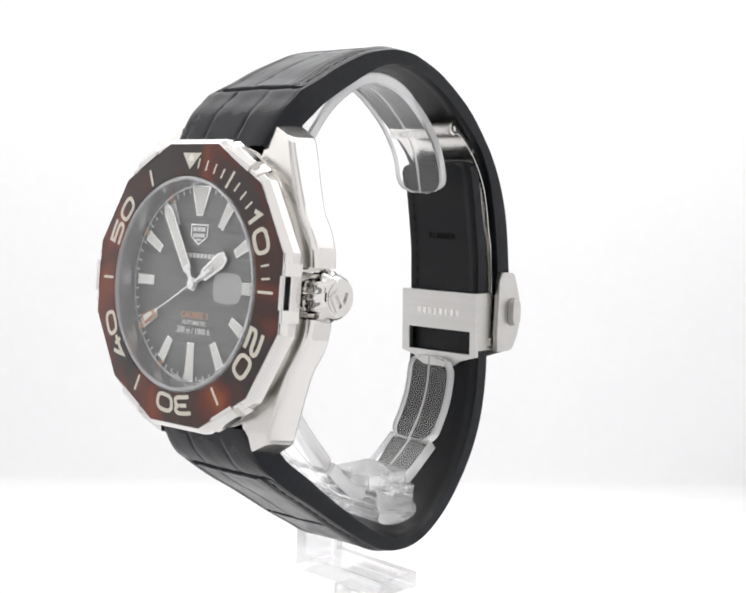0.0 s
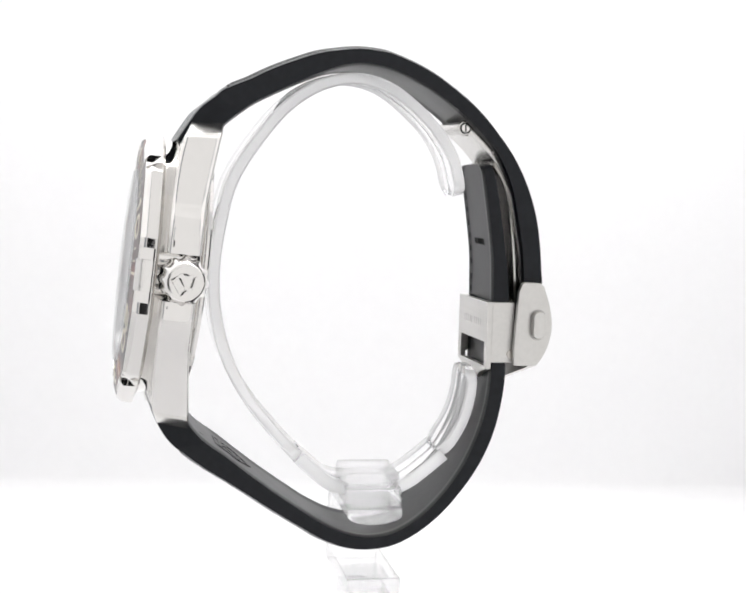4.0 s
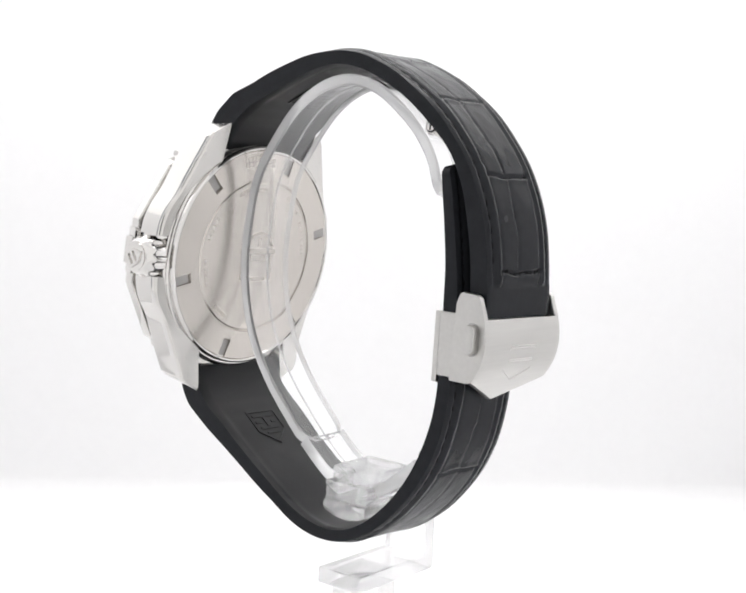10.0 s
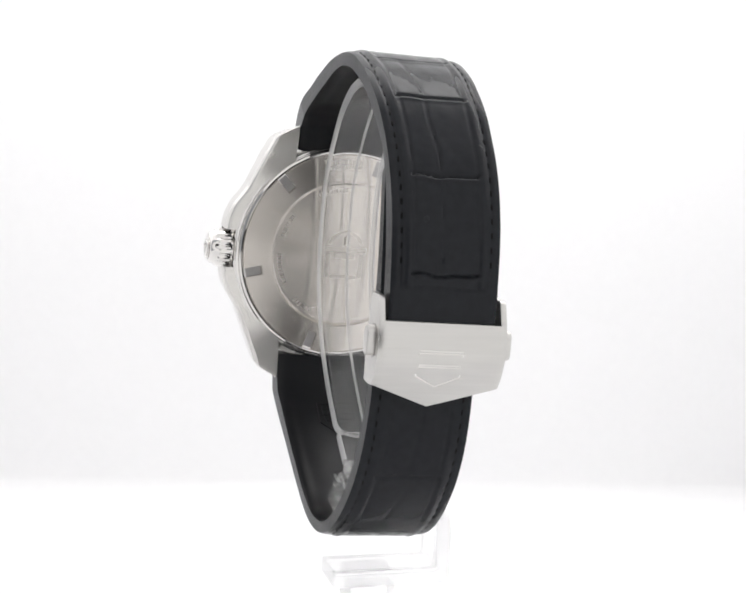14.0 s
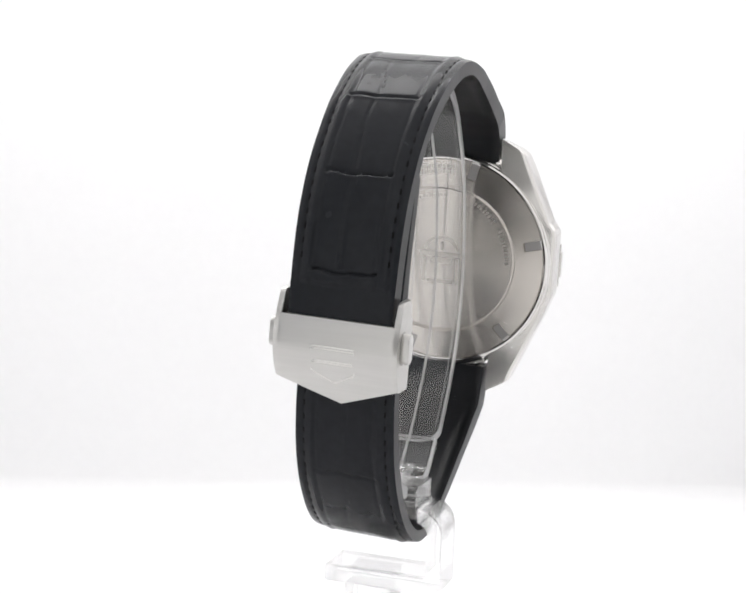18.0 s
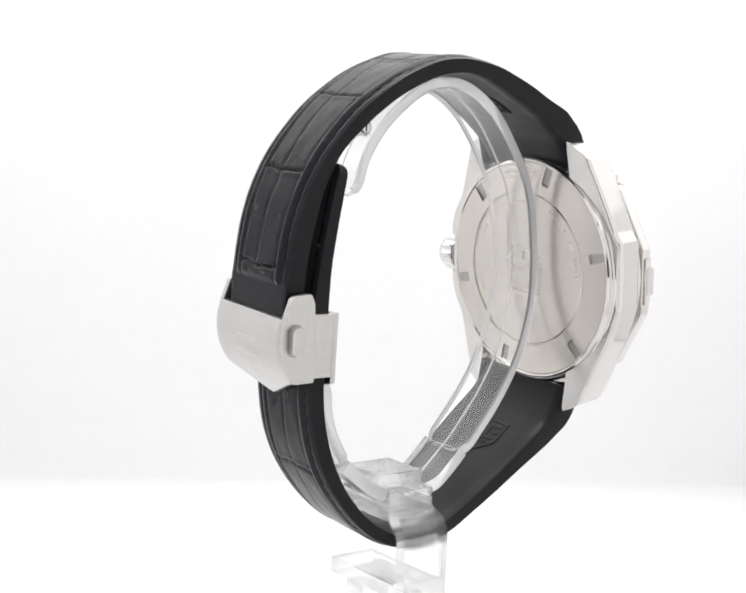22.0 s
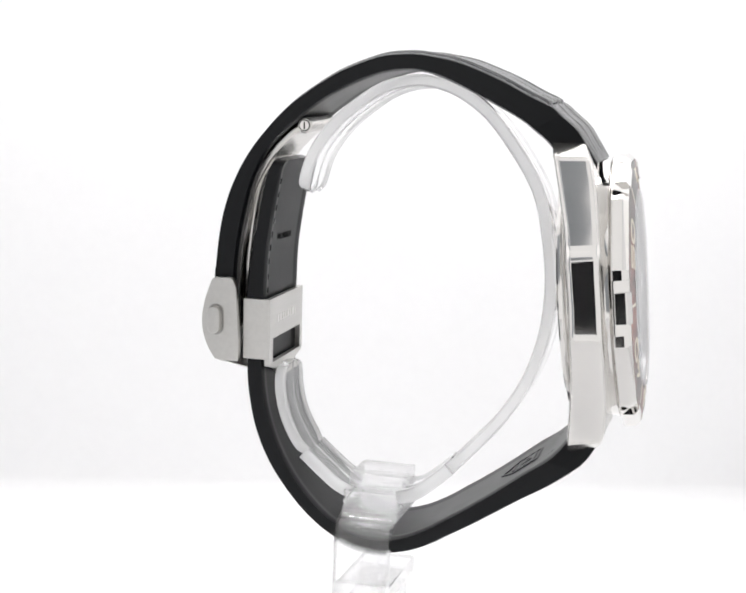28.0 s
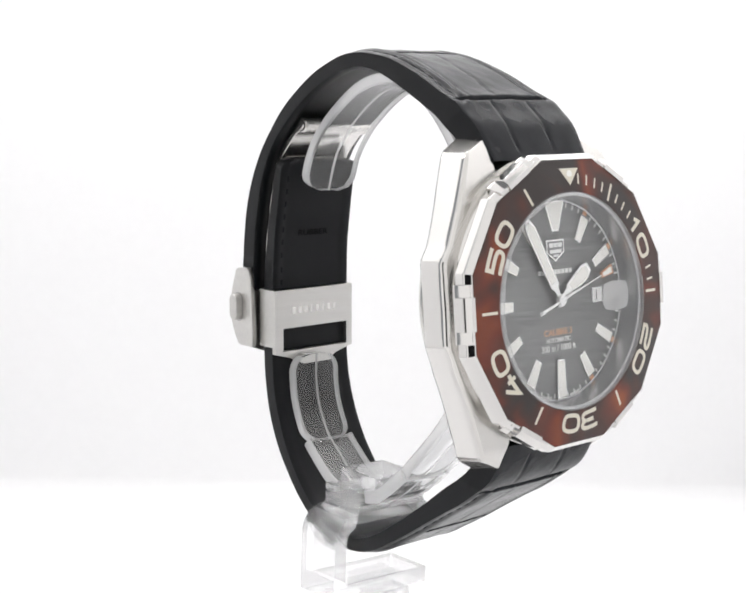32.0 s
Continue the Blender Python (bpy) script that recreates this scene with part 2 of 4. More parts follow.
# ---- the light tent ----
def tent():
    back = 0.215
    bm = bmesh.new()
    # sweep: floor, curve, back wall, as one thick sheet
    prof = [(-0.16, 0.0), (back - 0.010, 0.0)] + [(back - 0.010 + 0.010 * math.sin(a), 0.010 - 0.010 * math.cos(a)) for a in np.linspace(0.15, 1.57, 13)] + [(back, 0.42)]
    under = [(y + (0.002 if i > 1 else 0), z - 0.002) for i, (y, z) in enumerate(prof)]
    ring = [(y, z) for y, z in prof] + under[::-1]
    skew = 0.125        # the cloth hangs a little askew to the camera
    a = [bm.verts.new((-0.165, y - skew * 0.165, z)) for y, z in ring]
    b = [bm.verts.new((0.165, y + skew * 0.165, z)) for y, z in ring]
    k = len(ring)
    for i in range(k):
        bm.faces.new((a[i], a[(i + 1) % k], b[(i + 1) % k], b[i]))
    bm.faces.new(a)
    bm.faces.new(b[::-1])
    tagged(part("backdrop", bm, TENT, None, kind="structure"), "white seamless cloth sweep of a light tent")
    for name, x0, x1 in (("wall_west", -0.170, -0.167), ("wall_east", 0.167, 0.170)):
        part(name, box(x0, x1, -0.09, back + 0.032, -0.004, 0.42), TENT, None, kind="structure")
    part("wall_north", box(-0.167, 0.167, back + 0.030, back + 0.033, -0.004, 0.42), SEAM, None, kind="structure")
    part("ceiling", box(-0.170, 0.170, -0.11, back + 0.033, 0.42, 0.423), TENT, None, kind="structure")
    part("floor", box(-0.170, 0.170, -0.16, back + 0.030, -0.010, -0.004), TENT, None, kind="structure")
    # unseen dark sheet added beside the camera, for the black reflections in the steel
    part("dark_reflection_sheet", box(-0.074, 0.026, -0.262, -0.259, 0.040, 0.215), SHROUD, None, kind="structure")
    # unseen grey and pale flaps, added to tone the steel's reflections
    part("reflection_flap", box(-0.125, -0.088, -0.262, -0.259, 0.215, 0.375), FLAP, None, kind="structure")
    part("reflection_flap", box(-0.170, -0.167, -0.197, -0.115, 0.020, 0.42), FLAP, None, kind="structure")
    part("reflection_flap", box(0.167, 0.170, -0.155, -0.092, 0.240, 0.42), LINEN, None, kind="structure")


tent()

# ---- the turning pedestal ----
pedestal = new("turntable")
tagged(pedestal, "small white plastic turntable under the clear stand", "turntable")
part("column", lathe([(0, 0.0), (17, 0.0), (17, 38.5), (16.5, 39), (0, 39)], 48, close=False), PLASTIC, pedestal, space=MM)
part("foot", lathe([(0, 0.2), (40, 0.2), (40, 4), (38, 6), (0, 6)], 48, close=False), PLASTIC, pedestal, space=MM)

# ---- the clear display stand ----
stand = new("watch_stand")
tagged(stand, "clear moulded acrylic C-shaped watch display stand", "stand")


def band(points, thick, x0, x1, count=120, rib=0.0, tip=0.0):
    """A curved strip of clear plastic: the outer line, a thickness inwards, from x0 to x1."""
    c = spline(points, count)
    tan = np.gradient(c, axis=0)
    tan /= np.linalg.norm(tan, axis=1)[:, None]
    nor = np.stack([-tan[:, 1], tan[:, 0]], 1)
    s = np.concatenate([[0], np.cumsum(np.linalg.norm(np.diff(c, axis=0), axis=1))])
    mid, half = (x0 + x1) / 2, (x1 - x0) / 2
    bm = bmesh.new()
    rows = []
    for i in range(count):
        w = half
        for e in (s[i], s[-1] - s[i]):
            if tip and e < tip:
                w = min(w, half - tip + math.sqrt(max(0.0, tip**2 - (tip - e) ** 2)) + 0.05)
        o, n = c[i], nor[i] * thick
        q = n * 0.16
        g = n * (0.82 if rib else 1.0)
        sec = [(-w, o + q), (-w + 0.3, o), (w - 0.3, o), (w, o + q), (w, o + n - q), (w - 0.3, o + n)]
        if rib:
            sec += [(w - 0.9, o + n), (w - 1.1, o + g), (0.25, o + g), (0.0, o + n * 0.9), (-0.25, o + g), (-w + 1.1, o + g), (-w + 0.9, o + n)]
        sec += [(-w + 0.3, o + n), (-w, o + n - q)]
        rows.append([bm.verts.new((mid + x, p[0], p[1])) for x, p in sec])
    m = len(rows[0])
    for a, b in zip(rows, rows[1:]):
        for j in range(m):
            bm.faces.new((a[j], a[(j + 1) % m], b[(j + 1) % m], b[j]))
    bm.faces.new(rows[0])
    bm.faces.new(rows[-1][::-1])
    bmesh.ops.recalc_face_normals(bm, faces=bm.faces)
    bm.normal_update()
    for f in bm.faces:
        f.material_index = 1 if abs(f.normal.x) > 0.35 or len(f.verts) > 4 else 0
    return bm


def build_stand():
    ring = [(13.8, 28.0), (11.9, 34.6), (8.9, 39.2), (4.7, 43.2), (-1.2, 46.9), (-7.1, 48.0), (-12.4, 46.9), (-17.7, 43.8), (-23.9, 36.8),
            (-28.2, 29.5), (-30.0, 22.2), (-30.9, 14.2), (-30.3, 6.1), (-27.8, -2.1), (-23.4, -9.5), (-18.6, -15.2), (-14.7, -19.4)]
    clear = dict(space=STAND, angle=40, second=EDGE)
    hoop = dict(space=HOOP, angle=40, second=EDGE)
    parts = [part("hoop", band(ring, 2.0, -7.4, 3.7, 150, rib=1, tip=3.2), ACRYLIC, stand, "clear C-shaped hoop", **hoop)]
    parts.append(part("hoop_arm", band([(-15.2, -19.0), (-12.0, -21.9), (-9.0, -24.1), (-6.0, -25.0)], 2.3, -7.0, 3.5, 24, rib=1), ACRYLIC, stand, **hoop))
    back = dict(space=STAND, angle=40, second=EDGE)
    parts.append(part("hoop_arm", band([(3.2, -25.0), (5.4, -24.0), (9.0, -21.4), (12.2, -18.7)], 2.3, -6.9, 3.4, 24, rib=1), ACRYLIC, stand, **back))
    parts.append(part("hoop_arm", band([(11.9, -18.6), (14.3, -15.0), (15.9, -11.6), (16.9, -7.4), (17.1, -2.6)], 2.0, -7.2, 3.1, 50, rib=1, tip=3.2), ACRYLIC, stand, **back))
    # ribbed clip block
    turn = Matrix(((0, 0, 1, 0), (1, 0, 0, 0), (0, 1, 0, 0), (0, 0, 0, 1)))
    head = [(-6.2, -20.7), (3.3, -20.7), (3.45, -23.2), (-6.3, -23.2)]
    out = [(-6.3, -23.1), (3.5, -23.1), (3.5, -24.0), (3.1, -24.35), (3.5, -24.7), (3.5, -25.2), (3.1, -25.55), (3.5, -25.9), (3.5, -26.4), (-6.3, -26.4),
           (-6.3, -25.9), (-5.9, -25.55), (-6.3, -25.2), (-6.3, -24.7), (-5.9, -24.35), (-6.3, -24.0)]
    bm = join(prism(head, -5.4, 4.4, 0.25), prism(out, -8.6, 6.2, 0.2))
    bm.transform(turn)
    parts.append(part("clip_block", bm, BLOCK, stand, "clear ribbed clip block", **clear))
    # tongue, bend and upright outside the strap, then the foot, as one bent bar
    path = [(-9.0, -26.4)]
    path += [(-9.0 - 4.6 * math.sin(a), -31.0 + 4.6 * math.cos(a)) for a in np.linspace(0.25, 1.57, 7)]
    path += [(-13.6, -36.0)] + [(-12.6 - 1.0 * math.cos(a), -40.6 - 1.0 * math.sin(a)) for a in np.linspace(0.2, 1.57, 5)] + [(-6, -41.6), (7.8, -41.6)]
    inn = [(-9.0, -29.1)] + [(-9.0 - 1.9 * math.sin(a), -31.2 + 2.1 * math.cos(a)) for a in np.linspace(0.25, 1.57, 7)]
    inn += [(-10.9, -36.0)] + [(-10.3 - 0.6 * math.cos(a), -38.0 - 0.6 * math.sin(a)) for a in np.linspace(0.2, 1.57, 5)] + [(-6, -38.6), (7.8, -38.6)]
    bm = prism(path + inn[::-1], -3.5, 6.0, 0.35)
    bm.transform(Matrix(((1, 0, 0, 0), (0, 0, -1, 0), (0, 1, 0, 0), (0, 0, 0, 1))))
    tongue = [(-6.2, -26.4)] + [(-1.35 + 4.85 * math.sin(a), -27.6 - 1.7 * math.cos(a)) for a in np.linspace(-1.5, 1.5, 15)] + [(3.5, -26.4)]
    tg = prism(tongue, -8.95, 6.9, 0.2)
    tg.transform(Matrix(((0, 0, 1, 0), (1, 0, 0, 0), (0, 1, 0, 0), (0, 0, 0, 1))))
    parts.append(part("clip_tongue", tg, BLOCK, stand, "clear rounded tongue under the clip", **clear))
    parts.append(part("upright", bm, BLOCK, stand, "clear bent upright and foot", **clear))
    parts.append(part("peg", box(-4.0, 4.4, -5.6, 2.4, -51.0, -41.85, 0.4), BLOCK, stand, **clear))
    for p in parts:
        p.visible_shadow = False


build_stand()

# ---- the wrist watch ----
watch = new("wrist_watch")
tagged(watch, "steel diver's wrist watch with brown tortoiseshell bezel and black rubber strap", "watch")


def front_z(y):
    return float(np.interp(abs(y - 0.3), (0, 8, 14, 18, 21, 23), (-4.55, -4.65, -4.85, -5.1, -5.5, -6.3)))


def back_z(y):
    return float(np.interp(abs(y - 0.3), (0, 8, 12, 16, 20, 23), (-9.6, -9.75, -10.0, -10.6, -11.2, -11.7)))


def ease(a, b, v):
    t = min(1.0, max(0.0, (v - a) / (b - a)))
    return t * t * (3 - 2 * t)


def lug_line(v):
    """Half width of the case at the distance v from its middle, along the lugs."""
    return float(np.interp(v, (4, 6.5, 9, 12.5, 15, 18, 21), (22.2, 21.9, 21.2, 19.7, 18.6, 17.4, 16.1)))


def plain_side(y):
    """Outer x of the side without the crown: lugs and one raised polished facet."""
    rise = ease(-6.8, -4.0, y) * (1 - ease(7.0, 9.8, y))
    base = lug_line(abs(y - 0.4))
    return base + (22.55 - base) * rise


def crown_side(y):
    """Outer x of the side with the crown: lugs, two guards and the seat of the crown."""
    v = abs(y - 0.3)
    if v < 3.7:
        return 20.6
    base = lug_line(v)
    return base + (23.5 - 0.10 * (v - 3.7) - base) * (1 - ease(4.6, 12.4, v))


def case_side(sx, outer, tops):
    """One side of the case from lug tip to lug tip; outer: the outer x by y, tops: places with close sections."""
    ys = set(float(v) for v in np.arange(-20.6, 20.7, 1.6)) | set(tops)
    ys = sorted(ys)
    rings = []
    for y in ys:
        fo = outer(y)
        bo = fo - 0.12 - 0.25 * (1 - ease(3, 9, abs(y - 0.3))) * (sx > 0)
        v = abs(y)
        inner = np.interp(v, (0, 8, 12, 15, 17, 19, 20.6), (19.6, 18.0, 15.7, 13.0, 10.6, 10.0, 10.2))
        low = np.interp(v, (0, 8, 12, 15, 17, 19, 20.6), (19.0, 17.3, 15.0, 12.4, 11.0, 11.0, 11.0))
        zf, zb = front_z(y), back_z(y)
        rings.append([(inner, y, zf + np.interp(v, (0, 15, 19), (0.75, 0.7, 0.25))), (fo, y, zf), (bo, y, zb), (low, y, zb + np.interp(v, (0, 14, 18), (-0.6, -0.5, -0.05)))])
    for sy in (1, -1):
        end = [[(10.3, 22.5, -6.2), (15.7, 21.9, -5.7), (15.5, 22.3, -11.5), (11.0, 23.6, -11.9)],
               [(10.75, 24.3, -6.9), (15.15, 22.35, -6.05), (14.95, 22.8, -11.6), (11.0, 25.0, -12.0)]]
        for q in end:
            ring = [(x, sy * y + 0.2, z) for x, y, z in q]
            rings = rings + [ring] if sy > 0 else [ring] + rings

    def rounded(r, c=0.80):
        fi, fo, bo, bi = (Vector(p) for p in r)
        out = [fi]
        for a, k, b in ((fi, fo, bo), (fo, bo, bi)):
            u, w = k + (a - k).normalized() * c, k + (b - k).normalized() * c
            m = (u + w) / 2
            out += [u + (a - k).normalized() * 0.12, u, u.lerp(m, 0.5).lerp(k, 0.22), m.lerp(k, 0.30), w.lerp(m, 0.5).lerp(k, 0.22), w, w + (b - k).normalized() * 0.12]
        return out + [bi]
    rings = [rounded(r) for r in rings]
    rings = [rings[0], [p.lerp(q, 0.12) for p, q in zip(rings[0], rings[1])]] + rings[1:-1] + [[p.lerp(q, 0.12) for p, q in zip(rings[-1], rings[-2])], rings[-1]]
    # soft edge round the ends of the lugs
    for at, sy in ((0, -1), (-1, 1)):
        last = rings[at]
        mid = sum(last, Vector()) / len(last)
        soft = [[p.lerp(mid, 0.05) + Vector((-0.03, sy * 0.13, 0)) for p in last], [p.lerp(mid, 0.14) + Vector((-0.05, sy * 0.20, 0)) for p in last]]
        rings = rings + soft if sy > 0 else soft[::-1] + rings
    bm = bmesh.new()
    rows = [[bm.verts.new((sx * p.x + CX, p.y, p.z)) for p in r] for r in rings]
    n = len(rows[0])
    for a, b in zip(rows, rows[1:]):
        for k in range(n):
            bm.faces.new((a[k], a[(k + 1) % n], b[(k + 1) % n], b[k]))
    bm.faces.new(rows[0])
    bm.faces.new(rows[-1][::-1])
    bmesh.ops.recalc_face_normals(bm, faces=bm.faces)
    bm.normal_update()
    for f in bm.faces:
        f.material_index = 1 if abs(f.normal.z) < 0.75 and abs(f.calc_center_median().y) < 21.5 else 0
    return bm


CX = -0.2
BACK = CASE @ Matrix.Translation((-0.6, 0.6, 0.4))


def build_case():
    # round middle case: stepped rings towards the back, a seat for the bezel in front
    prof = [(18.0, -10.5), (20.85, -10.6), (21.15, -10.5), (21.3, -10.3), (21.05, -10.1), (21.4, -10.0), (21.6, -9.75), (21.55, -9.4), (21.2, -9.2), (21.0, -6.0), (21.3, -4.3),
            (21.6, -3.5), (21.3, -3.2), (20.3, -3.15), (20.3, -2.0), (18.0, -1.9)]
    mid = part("case", lathe(prof, 120), POLISHED, watch, "polished round steel middle case", CASE @ Matrix.Translation((-0.35, 0.4, 0)), angle=40)
    for sy in (1, -1):
        ring = [(22.3 * math.cos(radians(a)), sy * 22.3 * math.sin(radians(a))) for a in np.linspace(62, 118, 25)]
        ring += [(19.4 * math.cos(radians(a)), sy * 19.4 * math.sin(radians(a))) for a in np.linspace(118, 62, 25)]
        part("case_end", prism(ring if sy > 0 else ring[::-1], -9.7, -5.4, 0.35), BRUSHED, mid, "curved steel end of the case between the lugs", CASE)
    near = [-6.8, -6.5, -6.2, -5.95, -5.6, -5.2, -4.8, -4.4, -4.0, -3.5, 6.5, 7.0, 7.4, 7.8, 8.2, 8.6, 8.95, 9.2, 9.5, 9.8]
    part("case_flank", case_side(-1, plain_side, near), BRUSHED, mid, "steel flank with a polished facet and two bevelled lugs", CASE, angle=24, second=POLISHED)
    near = [0.3 + k * v for k in (-1, 1) for v in (3.6, 3.72, 4.2, 4.7, 5.3, 6.0, 6.8, 7.6, 8.4, 9.2, 10.0, 10.8, 11.6, 12.4)]
    part("case_flank", case_side(1, crown_side, near), BRUSHED, mid, "steel flank with crown guards and two bevelled lugs", CASE, angle=24, second=POLISHED)
    return mid


build_case()

RIN = 14.75


def build_back():
    ring = lathe([(18.6, -10.4), (20.3, -10.6), (20.85, -10.75), (21.0, -11.1), (20.9, -11.5), (20.6, -11.72), (20.3, -11.7), (20.2, -11.45), (20.0, -11.3), (19.0, -11.2)], 120)
    back = part("case_back", ring, POLISHED, watch, "polished steel ring of the case back", BACK)
    # cover plate with six key slots
    prof = [(20.15, -11.3), (20.05, -11.52), (16.75, -11.72), (16.6, -11.73), (RIN + 0.30, -11.82), (RIN, -11.86), (RIN - 0.12, -11.60), (RIN - 0.3, -11.58), (RIN - 0.55, -11.74), (6, -11.80), (0.0, -11.80)]
    marks = []
    for k in range(6):
        a = -13.8 + 60 * k
        marks += [(a, -1, 0), (a, -0.96, 1), (a, 0.96, 1), (a, 1, 0)] + [(a + d, 0, 0) for d in range(6, 56, 4)]
    bm = bmesh.new()
    rows = []
    for a, off, deep in marks:
        row = []
        for i, (r, h) in enumerate(prof[:-1]):
            turn = a + math.degrees(off * 0.92 / max(r, 16.0))
            z = -11.22 if deep and i < 3 else h
            row.append(bm.verts.new((r * math.cos(radians(turn)), r * math.sin(radians(turn)), z)))
        rows.append(row)
    mid = bm.verts.new((0, 0, prof[-1][1]))
    for a, b in zip(rows, rows[1:] + rows[:1]):
        for i in range(len(prof) - 2):
            bm.faces.new((a[i], a[i + 1], b[i + 1], b[i]))
        bm.faces.new((a[-1], mid, b[-1]))
    plate = part("cover_plate", bm, BACKSTEEL, back, "satin steel screw-down cover with six key slots", BACK, angle=25)
    # slot floors in darker steel, so their shade is in the colour
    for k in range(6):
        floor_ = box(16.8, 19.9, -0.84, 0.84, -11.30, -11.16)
        part("key_slot", floor_, DARKSTEEL, plate, "key slot floor with its shade in the steel colour", BACK @ pose(0, 0, 0, 0, 0, -13.8 + 60 * k))
    # small marks round the rim: two rows of worn lettering, as plain bars
    for k, wide in enumerate((0.30, 0.42, 0.24, 0.42, 0.36, 0.24, 0.42, 0.30)):
        for r, tall in ((18.75, 0.42), (17.75, 0.36)):
            m = BACK @ pose(0, 0, 0, 0, 0, 73.5 + 2.9 * k) @ pose(r, 0, -11.62 - 0.06 * (18.75 - r))
            part("engraved_mark", box(-tall, tall, -wide, wide, -0.03, 0.05), ENGRAVED, plate, space=m)
    for start, count in ((62, 10), (118, 8), (150, 10), (-28, 9), (-62, 6), (14, 7)):
        for k in range(count):
            m = BACK @ pose(0, 0, 0, 0, 0, start + 3.1 * k) @ pose(13.0, 0, -11.76)
            part("engraved_mark", box(-0.36, 0.36, -0.13 - 0.06 * (k % 3), 0.13 + 0.06 * (k % 2), -0.03, 0.04), ENGRAVED, plate, space=m)
    # relief of a diving helmet in the middle: dome, collar, window and breast plate
    dome = [(3.6 * math.cos(a), 1.2 + 3.6 * math.sin(a)) for a in np.linspace(0.25, math.pi - 0.25, 17)]
    rim_ = [(p[0] * 0.86, 1.2 + (p[1] - 1.2) * 0.86) for p in dome]
    arch = join(*[prism([dome[k], dome[k + 1], rim_[k + 1], rim_[k]], -11.93, -11.75) for k in range(16)])
    part("relief", arch, ENGRAVED, plate, "engraved diving helmet dome", BACK)
    for x0, x1, y0, y1 in ((-4.3, 4.3, 0.6, 1.5), (-2.0, 2.0, -0.8, 0.3), (-3.7, -3.0, -4.6, 0.3), (3.0, 3.7, -4.6, 0.3), (-2.6, 2.6, -4.8, -4.1), (-0.35, 0.35, 1.9, 3.6)):
        part("relief", box(x0, x1, y0, y1, -11.90, -11.75, 0.07), ENGRAVED, plate, "engraved diving helmet", BACK)


build_back()


def oval(k):
    a = 2 * math.pi * k / 20
    c, d = math.cos(a), math.sin(a)
    return 0.5 + 0.5 * math.copysign(abs(c) ** 0.68, c), 0.5 + 0.5 * math.copysign(abs(d) ** 0.68, d)


GLYPHS = {
    "0": [([oval(k) for k in range(20)], True)],
    "1": [([(0.25, 0.74), (0.62, 1), (0.62, 0)], False)],
    "2": [([(0.02, 1), (0.7, 1), (0.9, 0.96), (1, 0.84), (1, 0.70), (0.92, 0.57), (0.75, 0.5), (0.25, 0.48), (0.08, 0.42), (0, 0.3), (0, 0), (1, 0)], False)],
    "3": [([(0.02, 1), (0.7, 1), (0.88, 0.96), (0.98, 0.87), (1, 0.76), (0.96, 0.62), (0.82, 0.51), (0.96, 0.40), (1, 0.26), (0.98, 0.13), (0.88, 0.04), (0.7, 0), (0.02, 0)], False),
          ([(0.25, 0.51), (0.68, 0.51)], False)],
    "4": [([(0.58, 1), (0, 0.3), (1.06, 0.3)], False), ([(0.76, 0.62), (0.76, 0.40)], False), ([(0.76, 0.20), (0.76, -0.04)], False)],
    "5": [([(0.96, 1), (0.05, 1), (0.05, 0.58), (0.7, 0.58), (0.88, 0.54), (0.98, 0.44), (1, 0.3), (0.98, 0.14), (0.88, 0.04), (0.7, 0), (0, 0)], False)],
}


def figures(text, wide, high, stroke, depth):
    """Squarish figures drawn as flat strips with mitred corners."""
    bm = bmesh.new()
    step = wide + 0.30
    for n, ch in enumerate(text):
        x0 = (n - len(text) / 2) * step + 0.15 + (0.75 if ch == "1" else 0.0)
        for path, closed in GLYPHS[ch]:
            narrow = 0.8 if ch == "1" else 1.0
            pts = [Vector((x0 + stroke / 2 + x * (wide - stroke) * narrow, -high / 2 + stroke / 2 + y * (high - stroke))) for x, y in path]
            k = len(pts)
            left, right = [], []
            for i in range(k):
                before = pts[i] - pts[i - 1] if (i or closed) else pts[1] - pts[0]
                after = pts[(i + 1) % k] - pts[i] if (i < k - 1 or closed) else before
                n1 = Vector((-before.y, before.x)).normalized()
                n2 = Vector((-after.y, after.x)).normalized()
                m = n1 + n2
                m = m / max(0.25, m.length_squared) * stroke
                left.append(pts[i] + m)
                right.append(pts[i] - m)
            for i in range(k if closed else k - 1):
                j = (i + 1) % k
                cuts = 5
                for c in range(cuts):
                    e, f = c / cuts, (c + 1) / cuts
                    quad = (left[i].lerp(left[j], e), left[i].lerp(left[j], f), right[i].lerp(right[j], f), right[i].lerp(right[j], e))
                    bm.faces.new([bm.verts.new((q.x, q.y, 0)) for q in quad])
    bmesh.ops.remove_doubles(bm, verts=bm.verts, dist=0.004)
    r = bmesh.ops.extrude_face_region(bm, geom=bm.faces[:])
    bmesh.ops.translate(bm, verts=[v for v in r["geom"] if isinstance(v, bmesh.types.BMVert)], vec=(0, 0, depth))
    return bm


